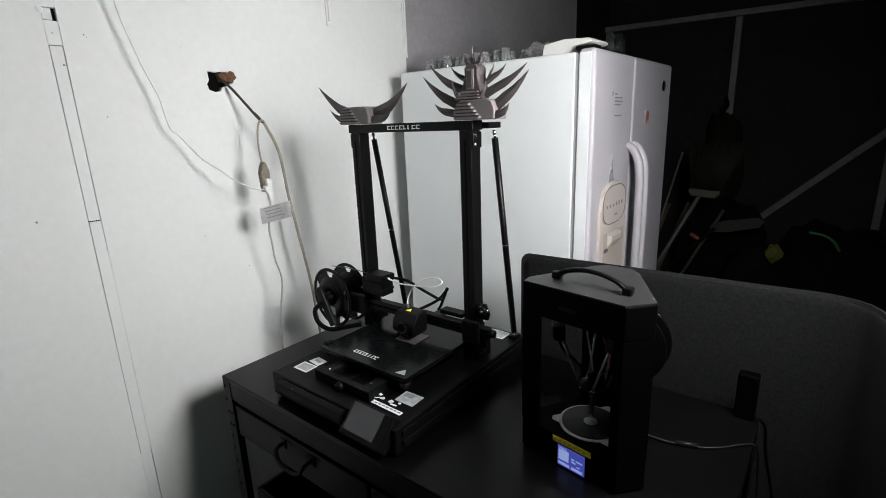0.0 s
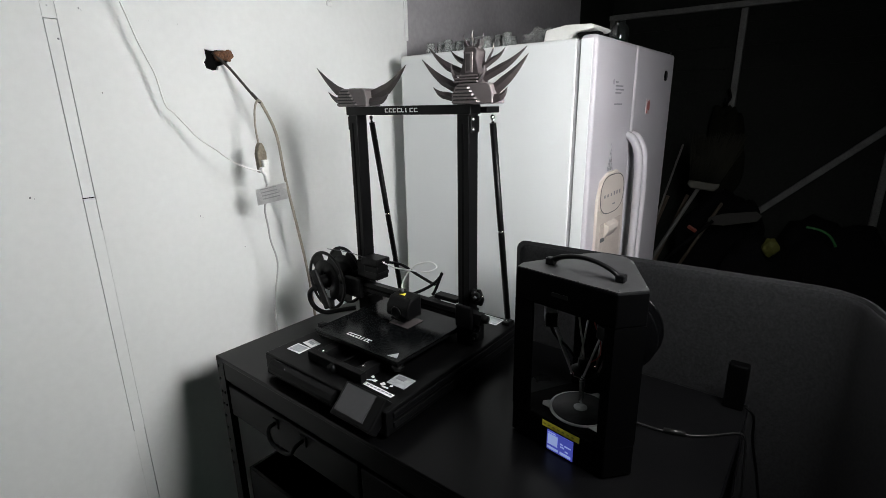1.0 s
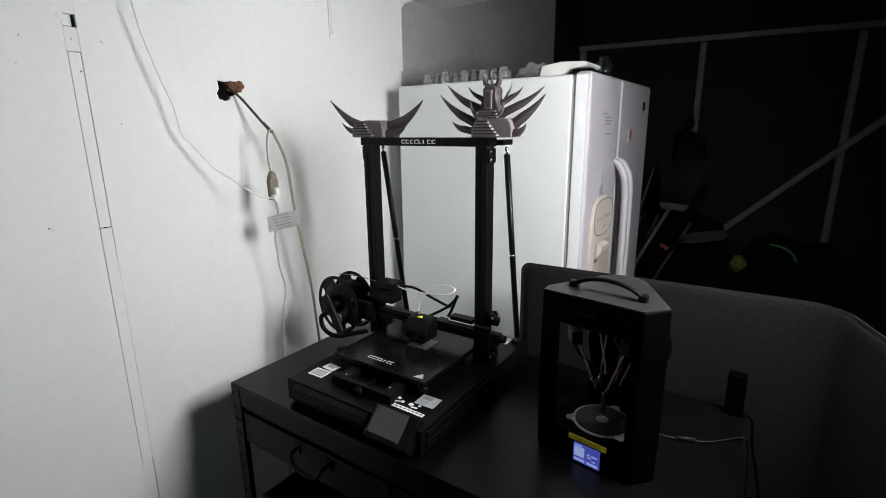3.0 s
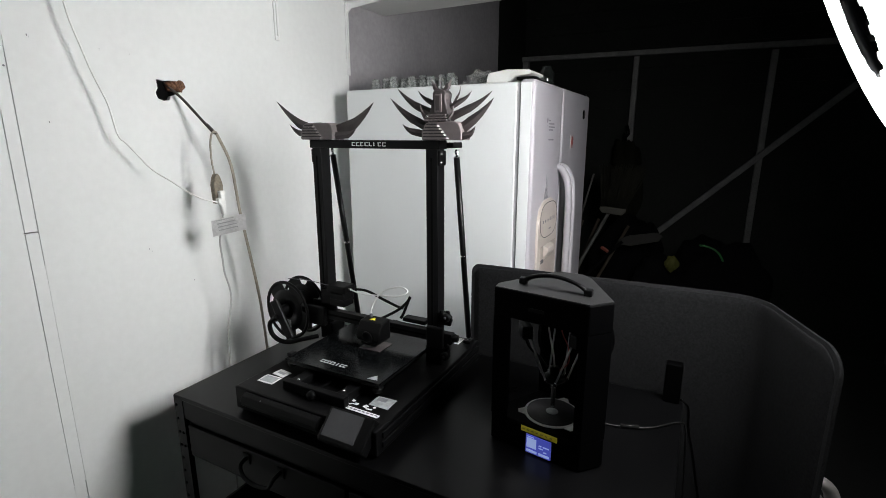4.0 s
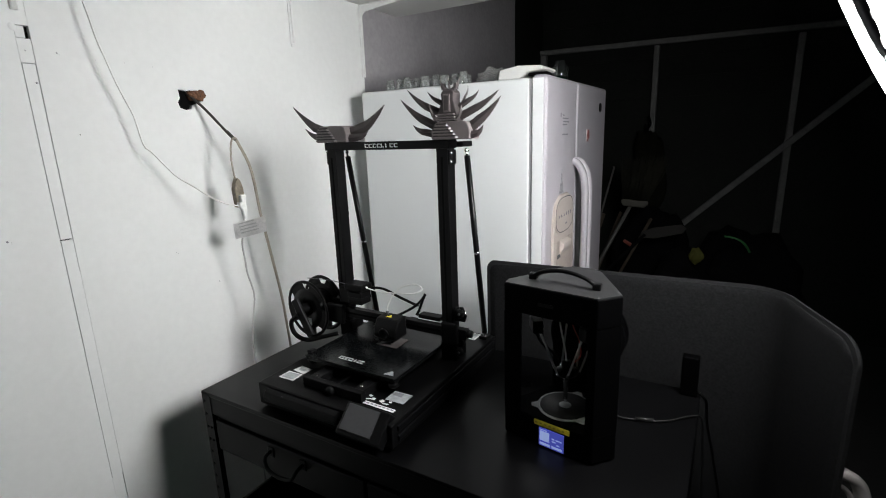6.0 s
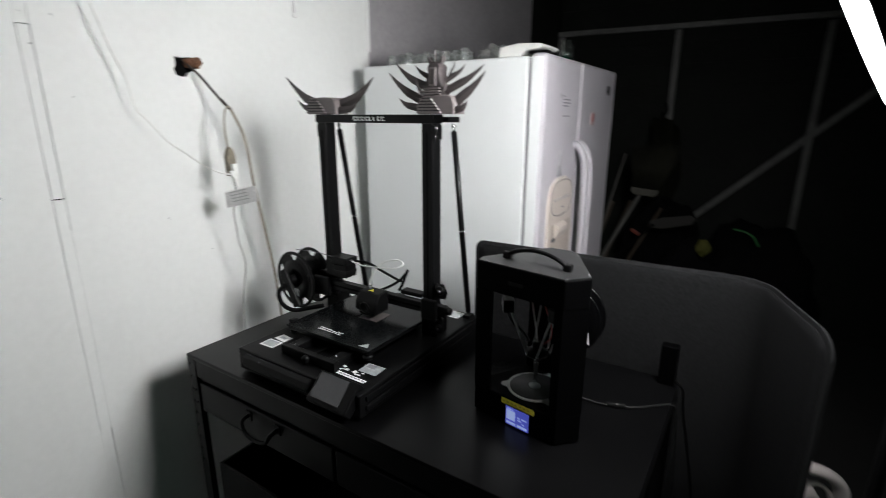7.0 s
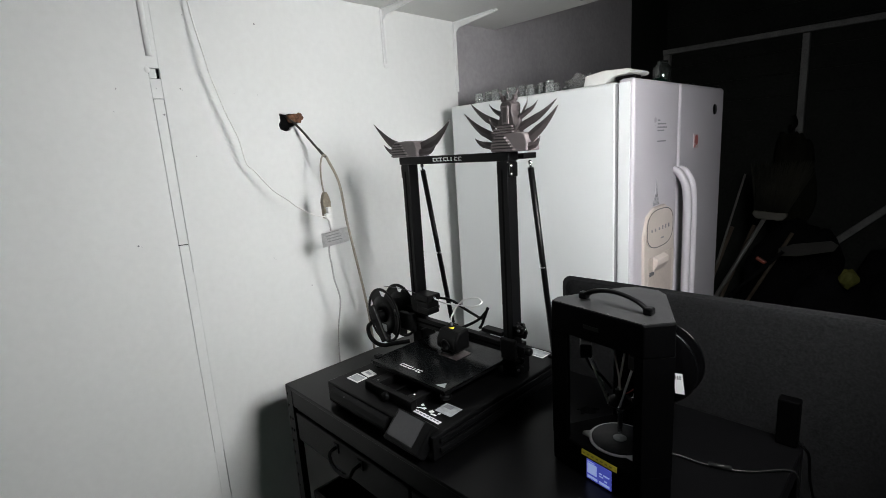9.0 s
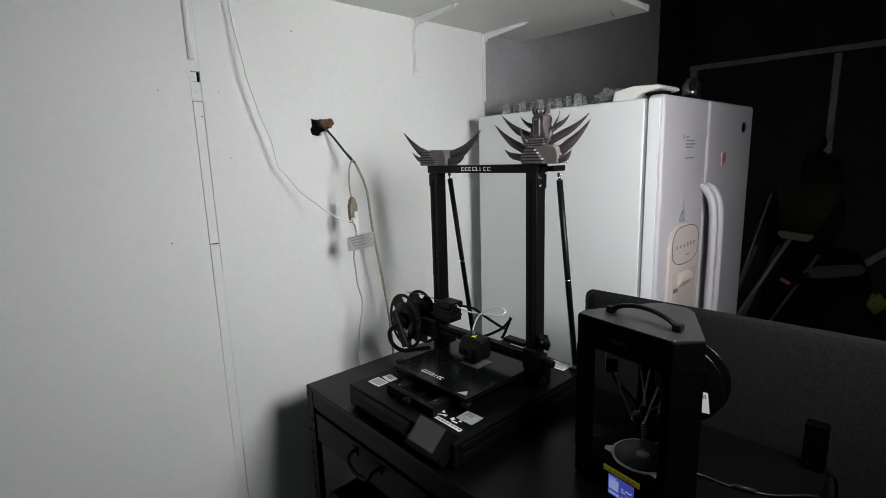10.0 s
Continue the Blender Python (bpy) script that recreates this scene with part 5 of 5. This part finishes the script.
pole("garden_stake", (-1.04, 3.42, 0.0), (-0.732, 3.40, 1.32), 0.006, PALEPOLE, "thin pale stake leaning towards the gate")
h = B()
prism(h, [(-0.070, -0.022), (0.060, -0.026), (0.085, 0.004), (0.080, 0.022), (-0.085, 0.024), (-0.092, 0.004)], -0.024, 0.024, "y", 0.006, Matrix.Translation((-0.575, 3.34, 1.080)) @ pose(0, 0, 0, 0, 4, 8))
broom = pole("push_broom", (-1.05, 3.38, 0.10), (-0.602, 3.34, 1.062), 0.012, PALEPOLE, "pale-handled broom standing head up with olive bristles", h, BROOMHEAD)
bm = B()
rb = random.Random(12)
for k in range(420):
    u, v = rb.uniform(-1, 1), rb.uniform(-1, 1)
    p = Vector((-0.575 + 0.082 * u, 3.34 + 0.020 * v, 1.098))
    q = p + Vector((0.045 + 0.055 * u + rb.uniform(-.02, .02), 0.05 * v + rb.uniform(-.02, .02), rb.uniform(0.20, 0.30)))
    tube(bm, [p, q], 0.0022, 3, smooth=False, taper=0.6)
part("bristles", bm, BRISTLE, broom, "olive-yellow broom bristles")
pole("wooden_handle", (-1.02, 3.50, 0.0), (-0.70, 3.55, 0.98), 0.012, WOODPOLE, "worn wooden tool handle leaning by the wall")
blade_ = B()
prism(blade_, [(-0.020, -0.022), (0.060, -0.038), (0.235, -0.030), (0.262, 0.000), (0.235, 0.030), (0.060, 0.036), (-0.020, 0.020)], -0.003, 0.003, "y", 0.001, Matrix.Translation((-0.505, 3.36, 0.865)) @ pose(0, 0, 0, 0, -12, 6))
pole("garden_spade", (-0.98, 3.44, 0.30), (-0.500, 3.362, 0.866), 0.012, DARKCLOTH, "dark-handled garden spade with a grey-brown blade", blade_, SPADE)
pole("brown_handle", (-0.98, 3.36, 0.30), (-0.80, 3.45, 0.98), 0.013, WOODPOLE, "brown tool handle leaning by the wall")
pole("orange_tool", (-0.83, 3.46, 0.2), (-0.48, 3.46, 0.96), 0.010, WOODPOLE, "long tool with an orange tip",
     box(B(), -0.03, 0.03, -0.012, 0.012, 0, 0.022, 0.006, Matrix.Translation((-0.628, 3.42, 0.775)) @ pose(0, 0, 0, 0, 30, 0)), ORANGE)


def heap(name, centre, size, mat, label, category, seed, squash=1.0):
    """A slack bundle of cloth with folds."""
    bm = B()
    bmesh.ops.create_icosphere(bm, subdivisions=4, radius=1.0)
    for v in bm.verts:
        d = v.co.copy()
        v.co *= 1 + 0.28 * noise.noise(d * 1.7 + Vector((seed, 0, 0))) + 0.10 * noise.noise(d * 5 + Vector((0, seed, 0)))
        v.co = Vector((v.co.x * size[0], v.co.y * size[1], v.co.z * size[2]))
    for f in bm.faces:
        f.smooth = True
    bmesh.ops.translate(bm, vec=centre, verts=bm.verts)
    return solid(name, bm, mat, label, category)


heap("hanging_sack", (-0.60, 4.0, 1.16), (0.13, 0.07, 0.40), KHAKI, "dull dark khaki sack tied to the gate tube", "sack", 2.0)
heap("dark_bag", (0.10, 3.44, 0.44), (0.34, 0.24, 0.47), DARKCLOTH, "black bulky bag on the floor by the gate", "bag", 5.0)
heap("black_tarpaulin", (-0.52, 3.78, 0.46), (0.30, 0.16, 0.50), DARKCLOTH, "black bundled tarpaulin standing on the floor by the gate", "tarpaulin", 6.0)
heap("work_glove", (-0.170, 3.13, 0.800), (0.040, 0.03, 0.048), LIMEFAB, "crumpled lime-yellow work glove lying on a dark bag", "glove", 8.0)
heap("dark_sack", (-0.24, 3.22, 0.37), (0.24, 0.20, 0.40), DARKCLOTH, "black sack standing on the floor", "sack", 4.0)
solid("green_hose", tube(B(), [(-0.03, 3.12, 0.935), (0.03, 3.11, 0.928), (0.075, 3.11, 0.90), (0.105, 3.12, 0.85)], 0.006, 10), GREENFAB, "short curved green hose on a black bag", "hose")
bm = B()
tube(bm, [(-0.62, 4.04, 1.66), (-0.60, 4.02, 1.60), (-0.635, 4.03, 1.54), (-0.61, 4.04, 1.48), (-0.64, 4.04, 1.60)], 0.008, 8)
part("tied_rope", bm, DARKCLOTH, wall_far, "dark rope tied round the gate tube")

# white plastic chair beyond the felt panel
chair = thing("plastic_chair", (0.16, 1.72, 0), "white moulded plastic garden armchair behind the felt panel", "chair")
for y in (1.505, 1.955):
    part("armrest", tube(B(), [(-0.10, y + 0.02, 0.600), (0.05, y + 0.01, 0.588), (0.20, y, 0.582), (0.29, y, 0.584), (0.340, y, 0.572), (0.374, y + 0.004, 0.542), (0.392, y + 0.008, 0.49), (0.398, y + 0.012, 0.40), (0.405, y + 0.02, 0.20), (0.415, y + 0.025, 0.0)], 0.024, 14, flat=0.72), CHAIRWHITE, chair)
    part("arm_web", tube(B(), [(0.22, y + 0.012, 0.44), (0.29, y + 0.012, 0.515), (0.335, y + 0.012, 0.525), (0.365, y + 0.012, 0.49), (0.378, y + 0.012, 0.43)], 0.009, 10, flat=0.7), CHAIRWHITE, chair)
    part("leg", tube(B(), [(-0.06, y, 0.41), (-0.11, y, 0.0)], 0.020, 10, smooth=False, taper=0.85), CHAIRWHITE, chair)
part("seat", box(B(), -0.08, 0.385, 1.52, 1.94, 0.395, 0.425, 0.012), CHAIRWHITE, chair)
for k in range(5):
    y = 1.56 + 0.085 * k
    part("back_slat", box(B(), -0.012, 0.012, y - 0.026, y + 0.026, 0.0, 0.42, 0.005, pose(-0.085, 0, 0.42, 0, -12, 0)), CHAIRWHITE, chair)
part("back_rail", box(B(), -0.014, 0.014, 1.52, 1.94, 0.0, 0.05, 0.008, pose(-0.085, 0, 0.42, 0, -12, 0) @ Matrix.Translation((0, 0, 0.42))), CHAIRWHITE, chair)
# the chair stands turned a little away from the gate
chair.matrix_basis = Matrix.Translation((0.37, 1.51, 0)) @ pose(0, 0, 0, 0, 0, 18) @ Matrix.Translation((-0.37, -1.51, 0)) @ chair.matrix_basis
